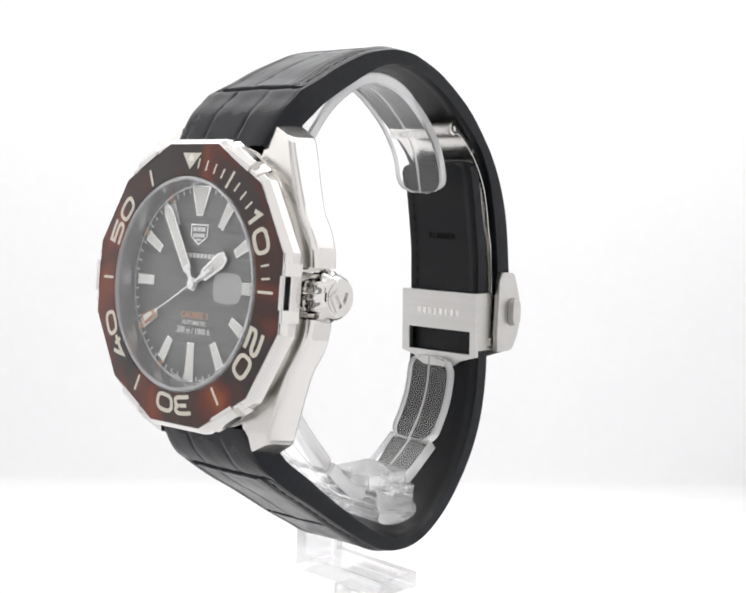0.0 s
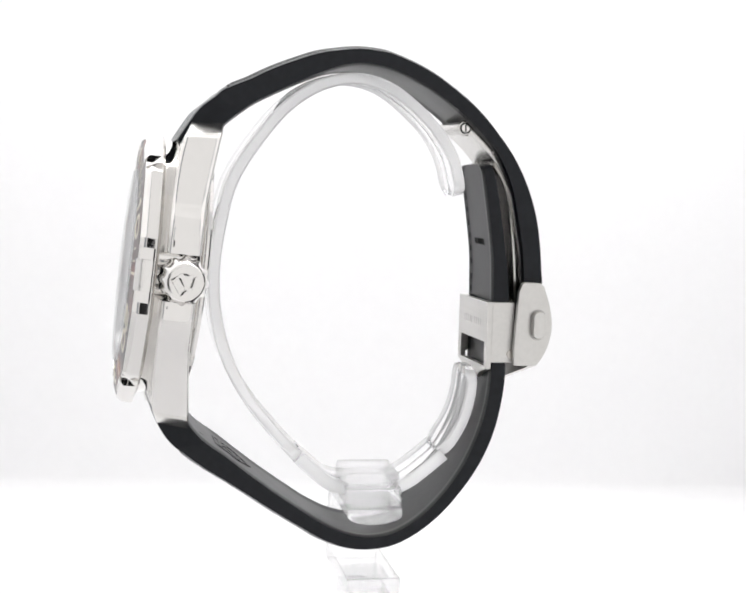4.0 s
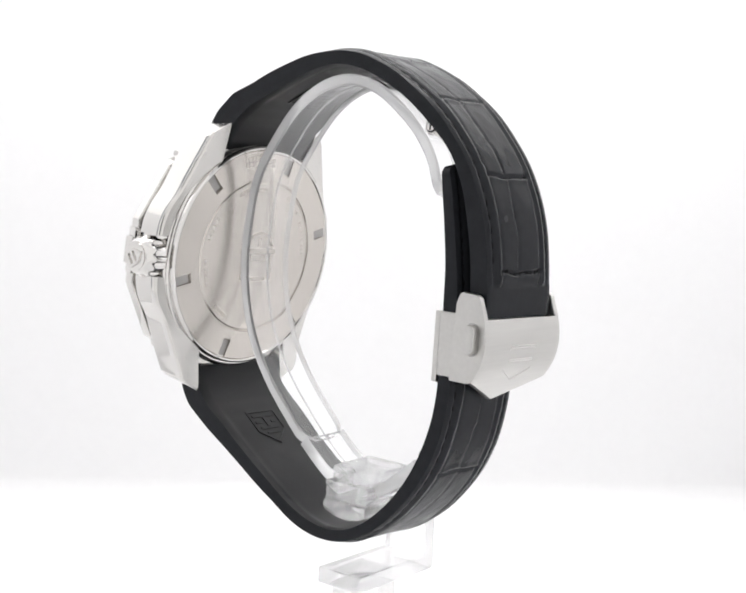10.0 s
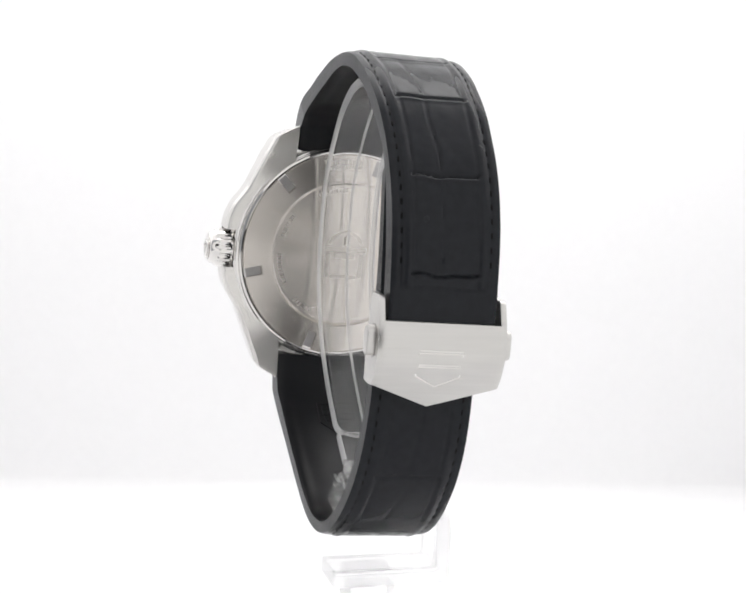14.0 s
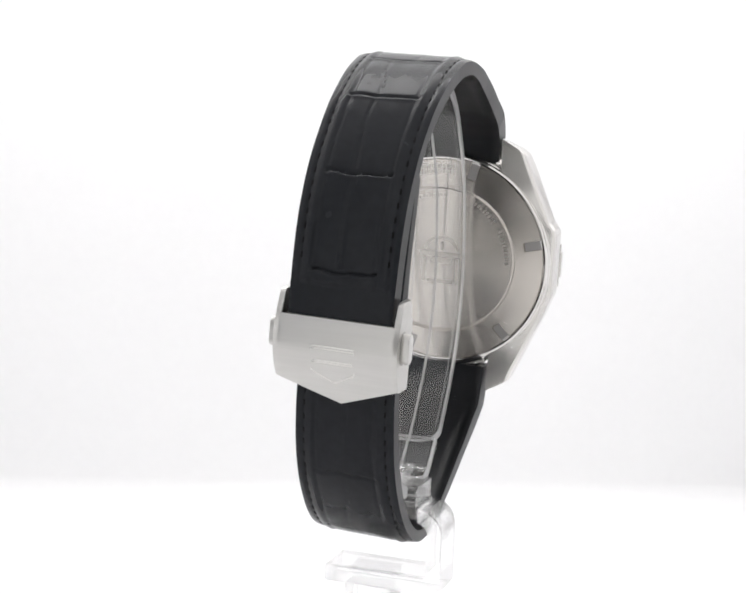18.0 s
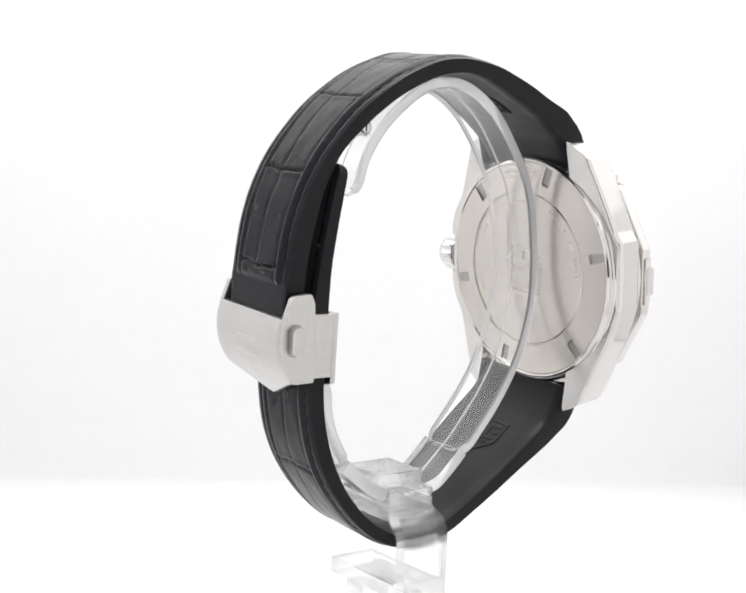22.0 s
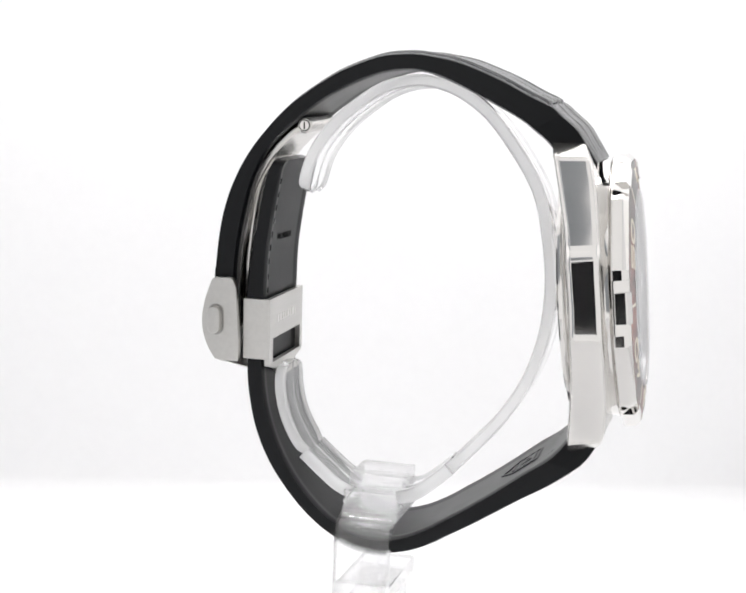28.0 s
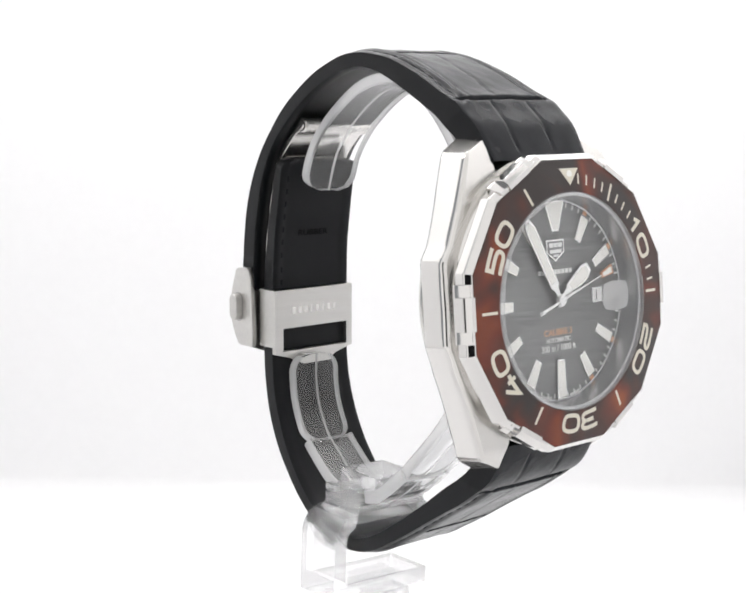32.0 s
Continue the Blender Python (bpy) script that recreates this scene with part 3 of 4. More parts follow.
def build_bezel():
    # twelve-sided steel rim
    def ring(r, z):
        return [(r * math.cos(radians(15 + 30 * k)), r * math.sin(radians(15 + 30 * k)), z) for k in range(12)]
    bm = bmesh.new()
    lv = [[bm.verts.new(p) for p in ring(r, z)] for r, z in ((20.4, -3.1), (22.65, -3.1), (22.85, -2.85), (22.8, -1.35), (22.65, -1.1), (22.1, -0.42), (21.88, -0.28), (21.75, -0.9))]
    for a, b in zip(lv, lv[1:] + lv[:1]):
        for i in range(12):
            bm.faces.new((a[i], a[(i + 1) % 12], b[(i + 1) % 12], b[i]))
    bevel(bm, 0.10, 20, 2)
    bezel = part("bezel", bm, POLISHED, watch, "polished twelve-sided steel bezel rim", CASE, angle=25)
    for k in range(6):
        m = CASE @ Matrix.Translation((0, 0.15, 0)) @ pose(0, 0, 0, 0, 0, 60 * k)
        for name, half, prof in (("grip_step", 4.25, [(21.2, -0.34), (21.62, -0.38), (22.55, -2.4), (22.55, -2.95), (21.2, -2.95)]),
                                 ("grip_stud", 2.45, [(21.0, -0.08), (21.8, -0.10), (22.5, -0.62), (22.72, -0.9), (22.72, -2.6), (21.0, -2.6)])):
            b = prism(prof, -half, half, 0.09)
            b.transform(Matrix(((1, 0, 0, 0), (0, 0, 1, 0), (0, 1, 0, 0), (0, 0, 0, 1))))
            part(name, b, POLISHED, bezel, "polished grip stud" if half < 3 else "", m)
    # shell insert: inner circle, outer twelve sides, rising slightly inwards
    bm = bmesh.new()
    seg = 144
    inner, mid, outer, base = [], [], [], []
    for i in range(seg):
        a = 2 * math.pi * i / seg
        d = ((math.degrees(a) - 15) % 30) - 15
        ro = min(21.05 / math.cos(radians(d)), 21.76)
        c, s = math.cos(a), math.sin(a)
        base.append(bm.verts.new((16.35 * c, 16.35 * s, -1.5)))
        inner.append(bm.verts.new((16.35 * c, 16.35 * s, 0.12)))
        mid.append(bm.verts.new((16.6 * c, 16.6 * s, 0.22)))
        outer.append(bm.verts.new((ro * c, ro * s, -0.28)))
    low = [bm.verts.new((v.co.x, v.co.y, -1.5)) for v in outer]
    rows = [base, inner, mid, outer, low]
    for a, b in zip(rows, rows[1:] + rows[:1]):
        for i in range(seg):
            bm.faces.new((a[i], a[(i + 1) % seg], b[(i + 1) % seg], b[i]))
    insert = part("bezel_insert", bm, SHELL, watch, "glossy brown tortoiseshell bezel insert", CASE, angle=25)

    def top(r):
        return 0.22 - (r - 16.6) / 4.3 * 0.50
    for number in (10, 20, 30, 40, 50):
        bm = figures(str(number), 4.0, 3.05, 0.62, 0.16)
        # lay the figures along the curve
        for v in bm.verts:
            r = 18.25 + v.co.y
            a = radians(90 - number * 6) - v.co.x / 18.25
            v.co = Vector((r * math.cos(a), r * math.sin(a), top(r) - 0.10 + v.co.z))
        part("bezel_numeral", bm, INLAY, insert, "cream inlaid numeral", CASE, angle=20)
    for minute in list(range(1, 9)) + [12, 13, 14, 15, 25, 35, 45, 55]:
        long = minute % 5 == 0
        r0, r1, w = (16.95, 19.75, 0.21) if long else (17.55, 19.1, 0.15)
        if minute == 5:
            r0 = 16.9
        a = radians(90 - minute * 6)
        bm = prism([(r0, -w), (r1, -w), (r1, w), (r0, w)], lambda x, y: top(x) - 0.1, lambda x, y: top(x) + 0.05)
        part("bezel_tick", bm, INLAY, insert, space=CASE @ pose(0, 0, 0, 0, 0, math.degrees(a)))
    bm = prism([(0, 17.35), (2.15, 19.85), (-2.15, 19.85)], lambda x, y: top(y) - 0.1, lambda x, y: top(y) + 0.05)
    tri = part("bezel_triangle", bm, INLAY, insert, "cream inlaid triangle", CASE)
    pip = lathe([(0, 0.0), (0.62, 0.0), (0.58, 0.08), (0, 0.11)], 20, close=False)
    part("lume_pip", pip, LUME, tri, space=CASE @ pose(0, 18.95, top(18.95)))


build_bezel()


def build_dial():
    dial = part("dial", lathe([(0, -3.3), (15.6, -3.3), (15.6, -2.9), (0, -2.9)], 96, close=False), DIAL, watch, "dark grey dial with fine horizontal lines", FACE)
    part("flange", lathe([(14.95, -2.88), (15.2, -2.8), (15.75, 0.3), (16.2, 0.3), (16.2, -3.2), (14.95, -3.2)], 96), FLANGE, watch, "dark grey flange ring", FACE)

    def marker(poly, turn, label=""):
        m = FACE @ pose(0, 0, -2.9, 0, 0, -turn)
        ob = part("hour_marker", prism(poly, 0, 0.34, 0.07), HANDSTEEL, dial, label or "steel hour marker with ivory lume", m)
        cx = sum(p[0] for p in poly) / 4
        cy = sum(p[1] for p in poly) / 4
        inner = [(cx + (x - cx) * 0.80, cy + (y - cy) * 0.90) for x, y in poly]
        part("lume", prism(inner, 0.30, 0.38), LUME, ob, space=m)
    marker([(-0.75, 10.4), (0.75, 10.4), (2.35, 15.1), (-2.35, 15.1)], 0, "large tapered steel marker with ivory lume")
    marker([(-0.85, 8.9), (0.85, 8.9), (1.1, 15.0), (-1.1, 15.0)], 180)
    for h in (1, 2, 4, 5, 7, 8, 10, 11):
        marker([(-0.72, 9.9), (0.72, 9.9), (1.02, 14.1), (-1.02, 14.1)], 30 * h)
    marker([(-0.75, 9.9), (0.75, 9.9), (0.98, 14.1), (-0.98, 14.1)], 270)
    marker([(-0.95, 10.6), (0.95, 10.6), (0.95, 12.6), (-0.95, 12.6)], 90, "short steel marker beside the date window")
    for minute in range(60):
        if minute % 15 == 0:
            continue
        m = FACE @ pose(0, 0, -2.89, 0, 0, -6 * minute)
        if minute % 5 == 0:
            part("minute_mark", box(-0.45, 0.45, 14.35, 14.95, 0, 0.06), ORANGE, dial, "orange hour mark", m)
        else:
            part("minute_mark", box(-0.10, 0.10, 14.1, 14.85, 0, 0.05), PRINT, dial, space=m)
    # date window
    win = part("date_frame", prism([(8.0, -1.15), (10.4, -1.15), (10.4, 1.3), (8.0, 1.3)], -2.9, -2.62, 0.1), HANDSTEEL, dial, "steel date window frame", FACE)
    part("date_disc", box(8.25, 10.15, -0.9, 1.05, -2.64, -2.58), PRINT, win, "white date disc", FACE)
    part("date_figure", box(8.85, 9.03, -0.6, 0.75, -2.58, -2.55), BLACK, win, space=FACE)
    # shield emblem, drawn as plain shapes
    shield = [(-2.0, 9.2), (2.0, 9.2), (2.0, 7.2), (0, 5.9), (-2.0, 7.2)]
    sh = part("shield_emblem", prism(shield, -2.9, -2.72, 0.04), HANDSTEEL, dial, "small silver shield emblem", FACE)
    small = [(-1.75, 8.95), (1.75, 8.95), (1.75, 7.3), (0, 6.2), (-1.75, 7.3)]
    part("shield_field", prism(small, -2.74, -2.69), DIAL, sh, space=FACE)
    for x0, x1, y0, y1 in ((-1.4, -0.5, 8.05, 8.7), (-0.35, 0.35, 8.05, 8.7), (0.5, 1.4, 8.05, 8.7), (-1.3, 1.3, 7.15, 7.7), (-0.6, 0.6, 6.6, 6.95)):
        part("emblem_bar", box(x0, x1, y0, y1, -2.70, -2.64), PRINT, sh, space=FACE)
    # model name as a plain bar in segments
    for k in range(9):
        part("name_bar", box(-3.9 + 0.87 * k, -3.25 + 0.87 * k, 4.0, 4.7, -2.9, -2.85), PRINT, dial, space=FACE)
    for text, w, h, y, mat in (("CALIBRE 5", 6.4, 0.95, -4.75, ORANGE), ("AUTOMATIC", 5.6, 0.72, -5.95, PRINT), ("300 m / 1000 ft", 7.8, 0.95, -7.15, PRINT)):
        part("dial_text", words(text, w, h, 0.05), mat, dial, space=FACE @ pose(0, y, -2.9))
    for text, a in (("SWISS", 12.5), ("MADE", -12.5)):
        part("dial_text", words(text, 2.3, 0.42, 0.05), PRINT, dial, space=FACE @ pose(0, 0, -2.9, 0, 0, -a) @ pose(0, -14.75, 0))
    # crystal with the date lens on its underside
    cr = part("crystal", lathe([(0, -0.15), (16.2, -0.15), (16.2, 0.35), (15.9, 0.58), (0, 0.62)], 96, close=False), CRYSTAL, watch, "clear flat sapphire crystal", CASE)
    cr.visible_shadow = False
    rim = part("crystal_rim", lathe([(15.75, -0.1), (16.28, -0.1), (16.28, 0.3), (15.95, 0.6), (15.75, 0.45)], 96), RIM, cr, "bevelled rim of the crystal", CASE)
    rim.visible_shadow = False
    bm = bmesh.new()
    rows = []
    for i in range(13):
        row = []
        for j in range(13):
            u, v = -1 + i / 6, -1 + j / 6
            x, y = u * math.sqrt(1 - 0.28 * v * v), v * math.sqrt(1 - 0.28 * u * u)
            row.append(bm.verts.new((9.9 + 3.05 * x, 2.3 * y, -0.18 - 0.5 * max(0.0, (1 - 0.55 * (u * u + v * v) ** 1.0)))))
        rows.append(row)
    for a, b in zip(rows, rows[1:]):
        for j in range(12):
            bm.faces.new((a[j], a[j + 1], b[j + 1], b[j]))
    r = bmesh.ops.extrude_face_region(bm, geom=bm.faces[:])
    for v in [g for g in r["geom"] if isinstance(g, bmesh.types.BMVert)]:
        v.co.z = -0.152
    ln = part("date_lens", bm, LENS, cr, "magnifying date lens", CASE)
    ln.visible_shadow = False


build_dial()


def hand(name, pieces, height, label):
    """A hand that turns about the dial's centre, pointing to twelve."""
    bm = join(*[prism(p, 0, t, 0.05) for p, t in pieces[0]])
    bm.transform(MM)
    ob = part(name, bm, HANDSTEEL, watch, label)
    for p, z0, z1, mat, nm in pieces[1]:
        b = prism(p, z0, z1)
        b.transform(MM)
        part(nm, b, mat, ob)
    frame_m = FACE @ Matrix.Diagonal((1000, 1000, 1000, 1)) @ Matrix.Translation((0, 0, height * 0.001))
    ob.matrix_basis = frame_m
    return ob, frame_m


def disc(r, n=20):
    return [(r * math.cos(2 * math.pi * k / n), r * math.sin(2 * math.pi * k / n)) for k in range(n)]


hour_hand, hour_rest = hand("hour_hand", (
    [([(-0.35, 0.5), (0.35, 0.5), (0.55, 2.2), (1.0, 2.6), (1.35, 7.0), (0.75, 8.4), (-0.75, 8.4), (-1.35, 7.0), (-1.0, 2.6), (-0.55, 2.2)], 0.22), (disc(1.05), 0.22)],
    [([(-0.65, 3.2), (0.65, 3.2), (0.95, 6.9), (0.5, 7.9), (-0.5, 7.9), (-0.95, 6.9)], 0.2, 0.27, LUME, "lume")]), -2.42, "broad polished steel hour hand with ivory lume")
minute_hand, minute_rest = hand("minute_hand", (
    [([(-0.35, 0.5), (0.35, 0.5), (0.5, 2.2), (0.95, 2.5), (1.1, 12.6), (0.35, 14.4), (-0.35, 14.4), (-1.1, 12.6), (-0.95, 2.5), (-0.5, 2.2)], 0.22), (disc(1.0), 0.22)],
    [([(-0.6, 3.2), (0.6, 3.2), (0.78, 12.4), (0.2, 13.8), (-0.2, 13.8), (-0.78, 12.4)], 0.2, 0.27, LUME, "lume")]), -2.16, "long polished steel minute hand with ivory lume")
second_hand, second_rest = hand("second_hand", (
    [([(-0.18, -4.6), (0.18, -4.6), (0.42, -5.4), (-0.42, -5.4)][::-1], 0.2), ([(-0.32, -5.4), (0.32, -5.4), (0.14, 0), (0.1, 13.6), (-0.1, 13.6), (-0.14, 0)], 0.2), (disc(0.8), 0.34)],
    [([(-0.42, 9.9), (0.42, 9.9), (0.75, 12.6), (-0.75, 12.6)], -0.04, 0.24, ORANGE, "orange_frame"),
     ([(-0.28, 10.2), (0.28, 10.2), (0.5, 12.3), (-0.5, 12.3)], 0.2, 0.29, LUME, "lume")]), -1.90, "thin steel second hand with orange tip")


def build_crown():
    m = CASE @ pose(0, 0, -7.5) @ pose(0, 0, 0, 0, 90, 0)
    bm = lathe([(0, 20.0), (2.2, 20.0), (2.2, 21.6), (0, 21.6)], 32, close=False)
    part("crown_tube", bm, POLISHED, watch, space=m)
    bm = bmesh.new()
    seg = 96
    rows = []
    for r, z, f in ((2.0, 21.5, 0), (3.45, 21.6, 0.6), (3.6, 22.0, 1), (3.6, 24.0, 1), (3.5, 24.4, 0.7), (3.25, 24.9, 0.1), (3.05, 25.5, 0), (2.75, 25.85, 0), (0.01, 25.95, 0)):
        rows.append([])
        for i in range(seg):
            a = 2 * math.pi * i / seg
            k = r + 0.20 * f * max(-1.0, min(0.8, 1.7 * math.cos(12 * a)))
            rows[-1].append(bm.verts.new((k * math.cos(a), k * math.sin(a), z)))
    for a, b in zip(rows, rows[1:]):
        for i in range(seg):
            bm.faces.new((a[i], a[(i + 1) % seg], b[(i + 1) % seg], b[i]))
    crown = part("crown", bm, POLISHED, watch, "knurled polished steel winding crown", m, angle=28)
    part("crown_field", lathe([(0, 25.9), (2.35, 25.86), (2.45, 25.99), (0, 26.0)], 40, close=False), POLISHED, crown, "polished crown face", m @ pose(0, 0, 0, 0, 0, 35))
    out = [(-1.75, 1.45), (-1.75, -1.45), (0.35, -1.45), (1.95, 0), (0.35, 1.45)]
    cut = [(-0.05 + (x + 0.05) * 0.70, y * 0.70) for x, y in out]
    rim = join(*[prism([out[k], out[(k + 1) % 5], cut[(k + 1) % 5], cut[k]], 25.95, 26.35, 0.05) for k in range(5)])
    part("crown_shield", rim, POLISHED, crown, "raised shield on the crown", m @ pose(0, 0, 0, 0, 0, 35))
    part("shield_bar", box(-0.62, -0.12, -1.1, 1.1, 25.95, 26.32, 0.04), POLISHED, crown, space=m @ pose(0, 0, 0, 0, 0, 35))


build_crown()

# ---- strap ----
OUT_UP = [(-36.7, 35.2), (-35.1, 37.7), (-33.2, 40.4), (-30.7, 42.5), (-29.1, 43.9), (-25.2, 45.8), (-21.4, 47.7), (-17.5, 49.3), (-13.7, 50.6), (-9.8, 51.3), (-7.0, 51.6), (-4.3, 51.5),
          (-2.0, 51.2), (2.0, 49.9), (6.0, 48.1), (10.0, 45.6), (14.1, 42.5), (18.2, 38.2), (20.7, 35.0), (22.4, 32.2), (24.2, 28.3), (25.6, 23.8), (26.4, 19.1), (26.8, 15.1), (27.0, 9.0)]
IN_UP = [(-32.2, 33.6), (-30.8, 35.6), (-29.0, 38.0), (-26.7, 39.9), (-25.1, 41.1), (-21.3, 43.2), (-17.4, 45.1), (-13.5, 46.9), (-9.7, 48.3), (-6.6, 48.8), (-3.4, 48.6), (-1.8, 48.3),
         (2.1, 46.9), (6.1, 44.9), (10.2, 42.1), (14.2, 38.7), (17.5, 35.3), (19.3, 32.2), (20.6, 29.1), (21.6, 25.2), (22.4, 21.3), (23.0, 17.3), (23.3, 13.1), (23.5, 9.0)]
OUT_LO = [(-40.4, -7.0), (-39.0, -10.5), (-37.4, -13.1), (-35.8, -14.8), (-31.6, -18.1), (-27.5, -20.7), (-23.4, -23.4), (-19.2, -26.2), (-15.1, -28.7), (-10.9, -31.2), (-6.7, -32.7), (-2.6, -33.1),
          (1.4, -32.5), (5.4, -30.7), (9.4, -27.8), (13.2, -23.8), (17.0, -18.3), (19.2, -13.2), (20.4, -8.2), (20.9, -4.5), (21.0, 0.0), (21.1, 11.5), (20.1, 19.5), (18.9, 26.6), (17.9, 31.3), (17.0, 33.5)]
IN_LO = [(-35.6, -7.0), (-34.9, -8.8), (-33.4, -11.2), (-31.8, -13.0), (-27.6, -16.1), (-23.5, -19.3), (-19.3, -22.4), (-15.2, -25.2), (-11.0, -27.9), (-6.9, -29.8), (-2.7, -30.6), (1.3, -30.1),
         (5.3, -28.1), (9.2, -24.7), (13.1, -19.7), (15.3, -15.5), (16.7, -11.7), (17.7, -7.5), (18.1, -3.8), (18.2, 0.0), (18.0, 11.4), (17.8, 17.0), (17.1, 22.6), (16.1, 28.9), (15.4, 33.1)]


def gauss(d, w):
    return np.exp(-(d / w) ** 2)


def smooth(a, b, v):
    t = np.clip((v - a) / (b - a), 0, 1)
    return t * t * (3 - 2 * t)


def strap(name, label, outer, inner, creases, lines, widths, knee, tail, rounded=False):
    """A padded strap: outer and inner side lines (y, z), cross creases and long lines at (y, z) places."""
    count, across, under = 420, 61, 21
    o, i_ = spline(outer, count), spline(inner, count)
    d = o - i_
    d /= np.linalg.norm(d, axis=1)[:, None]
    s = np.concatenate([[0], np.cumsum(np.linalg.norm(np.diff(o, axis=0), axis=1))])
    place = lambda p: s[np.argmin(np.linalg.norm(o - np.array(p), axis=1))]
    w = np.interp(s, [place(p) for p, _ in widths], [v for _, v in widths])
    if rounded:
        e = np.clip(s[-1] - s, 0, 2.2)
        w = w - 2 * (2.2 - np.sqrt(2.2**2 - (2.2 - e) ** 2))
    xc = -0.45 - 0.023 * (o[:, 0] + 44)
    sk, st = place(knee), place(tail)
    sj = np.array([place(c) for c in creases])
    a = np.linspace(-1, 1, across)
    a = np.sign(a) * np.abs(a) ** 0.9
    X = a[None, :] * w[:, None] / 2
    S = np.repeat(s[:, None], across, 1)
    edge = w[:, None] / 2 - np.abs(X)
    border = smooth(sk - 1.0, sk + 2.0, S) * (1 - smooth(st - 0.5, st + 0.5, S))
    panel_ = smooth(2.9, 3.5, edge)
    h = -0.14 * gauss(edge, 0.35) - 0.42 * border * (1 - smooth(-0.6, 2.7, edge)) + 0.28 * border + border * (0.10 * panel_) - 0.26 * border * gauss(edge - 1.5, 0.28) + 0.24 * border * gauss(edge - 2.75, 0.45) - 0.16 * border * gauss(edge - 3.6, 0.22)
    h += (1 - smooth(sk - 1, sk + 1.2, S)) * (0.22 + 0.08 * smooth(0.3, 3.5, edge))
    inside = np.where(S < sk + 1, smooth(0.2, 1.2, edge), panel_) * (1 - smooth(st - 0.5, st, S))
    wav = 0.5 * np.sin(X * 0.55 + 1.3) + 0.3 * np.sin(X * 1.3)
    for k, c in enumerate(sj):
        h -= 0.46 * inside * gauss(S - c - wav * (0.2 + 0.12 * (k % 3)), 0.25)
        h += 0.13 * inside * gauss(S - c - wav * (0.2 + 0.12 * (k % 3)) - 0.8, 0.45)
    for (p, q, x0, x1) in lines:
        s0, s1 = place(p), place(q)
        x = x0 + (x1 - x0) * (S - s0) / (s1 - s0) + 0.16 * np.sin(S * 0.5 + x0)
        h -= 0.20 * gauss(X - x, 0.20) * smooth(s0 - 0.3, s0 + 0.8, S) * (1 - smooth(s1 - 0.8, s1 + 0.3, S)) * np.maximum(inside, 0)
    h += (0.018 * np.sin(X * 1.7 + S * 0.35) * np.sin(S * 0.8) + 0.030 * np.sin(X * 0.9 + 0.7 * np.sin(S * 0.31)) * np.sin(S * 0.47 + 0.8)) * inside + 0.16 * smooth(-12, 8, o[:, 0:1])
    top = np.stack([xc[:, None] + X, o[:, 0:1] + d[:, 0:1] * h, o[:, 1:2] + d[:, 1:2] * h], -1)
    b = np.linspace(1, -1, under)
    Xb = b[None, :] * w[:, None] / 2
    eb = w[:, None] / 2 - np.abs(Xb)
    hb = 0.35 * gauss(eb, 0.35) + 0.28 * smooth(1.2, 1.7, eb) * smooth(sk, sk + 4, np.repeat(s[:, None], under, 1))
    bot = np.stack([xc[:, None] + Xb, i_[:, 0:1] + d[:, 0:1] * hb, i_[:, 1:2] + d[:, 1:2] * hb], -1)
    allv = np.concatenate([top, bot], 1)
    allv[..., 1] += -0.03 * (allv[..., 0] - xc[:, None]) * smooth(-15, 18, o[:, 0:1])
    n = across + under
    verts = allv.reshape(-1, 3)
    faces = []
    for r in range(count - 1):
        for c in range(n):
            c2 = (c + 1) % n
            faces.append((r * n + c, r * n + c2, (r + 1) * n + c2, (r + 1) * n + c))
    faces += [tuple(range(n))[::-1], tuple((count - 1) * n + c for c in range(n))]
    me = bpy.data.meshes.new(name)
    me.from_pydata([tuple(WATCH @ Vector(v)) for v in verts], [], faces)
    me.materials.append(RUBBER)
    me.materials.append(LINING)
    me.polygons.foreach_set("material_index", [int(c >= across) for r in range(count - 1) for c in range(n)] + [0, 0])
    me.shade_smooth()
    me.set_sharp_from_angle(angle=radians(50))
    ob = new(name, me)
    ob.parent = watch
    tagged(ob, label)
    # stitches along both borders
    sm = box(-0.14, 0.14, -0.48, 0.48, -0.12, 0.11, 0.07)
    sm.transform(MM)
    sme = bpy.data.meshes.new("stitch")
    sm.to_mesh(sme)
    sm.free()
    finish(sme, THREAD)
    pos = sk + 3.2
    R3 = WATCH.to_3x3().normalized()
    while pos < st - 2.5:
        k = int(np.searchsorted(s, pos))
        tan = (o[min(k + 2, count - 1)] - o[k - 2])
        tan /= np.linalg.norm(tan)
        for side in (-1, 1):
            x = xc[k] + side * (w[k] / 2 - 1.5)
            hh = -0.04 + 0.16 * float(smooth(-12, 8, o[k, 0]))
            loc = Vector((x, o[k, 0] + d[k, 0] * hh - 0.03 * (x - xc[k]) * float(smooth(-15, 18, o[k, 0])), o[k, 1] + d[k, 1] * hh))
            ty, tn = Vector((0.05 * side, tan[0], tan[1])).normalized(), Vector((0, d[k, 0], d[k, 1]))
            tx = ty.cross(tn).normalized()
            tn = tx.cross(ty)
            m = Matrix((tx, ty, tn)).transposed()
            e = new("stitch", sme)
            e.parent = ob
            e.matrix_basis = Matrix.Translation(WATCH @ loc) @ (R3 @ m).to_4x4()
        pos += 2.3
    return ob


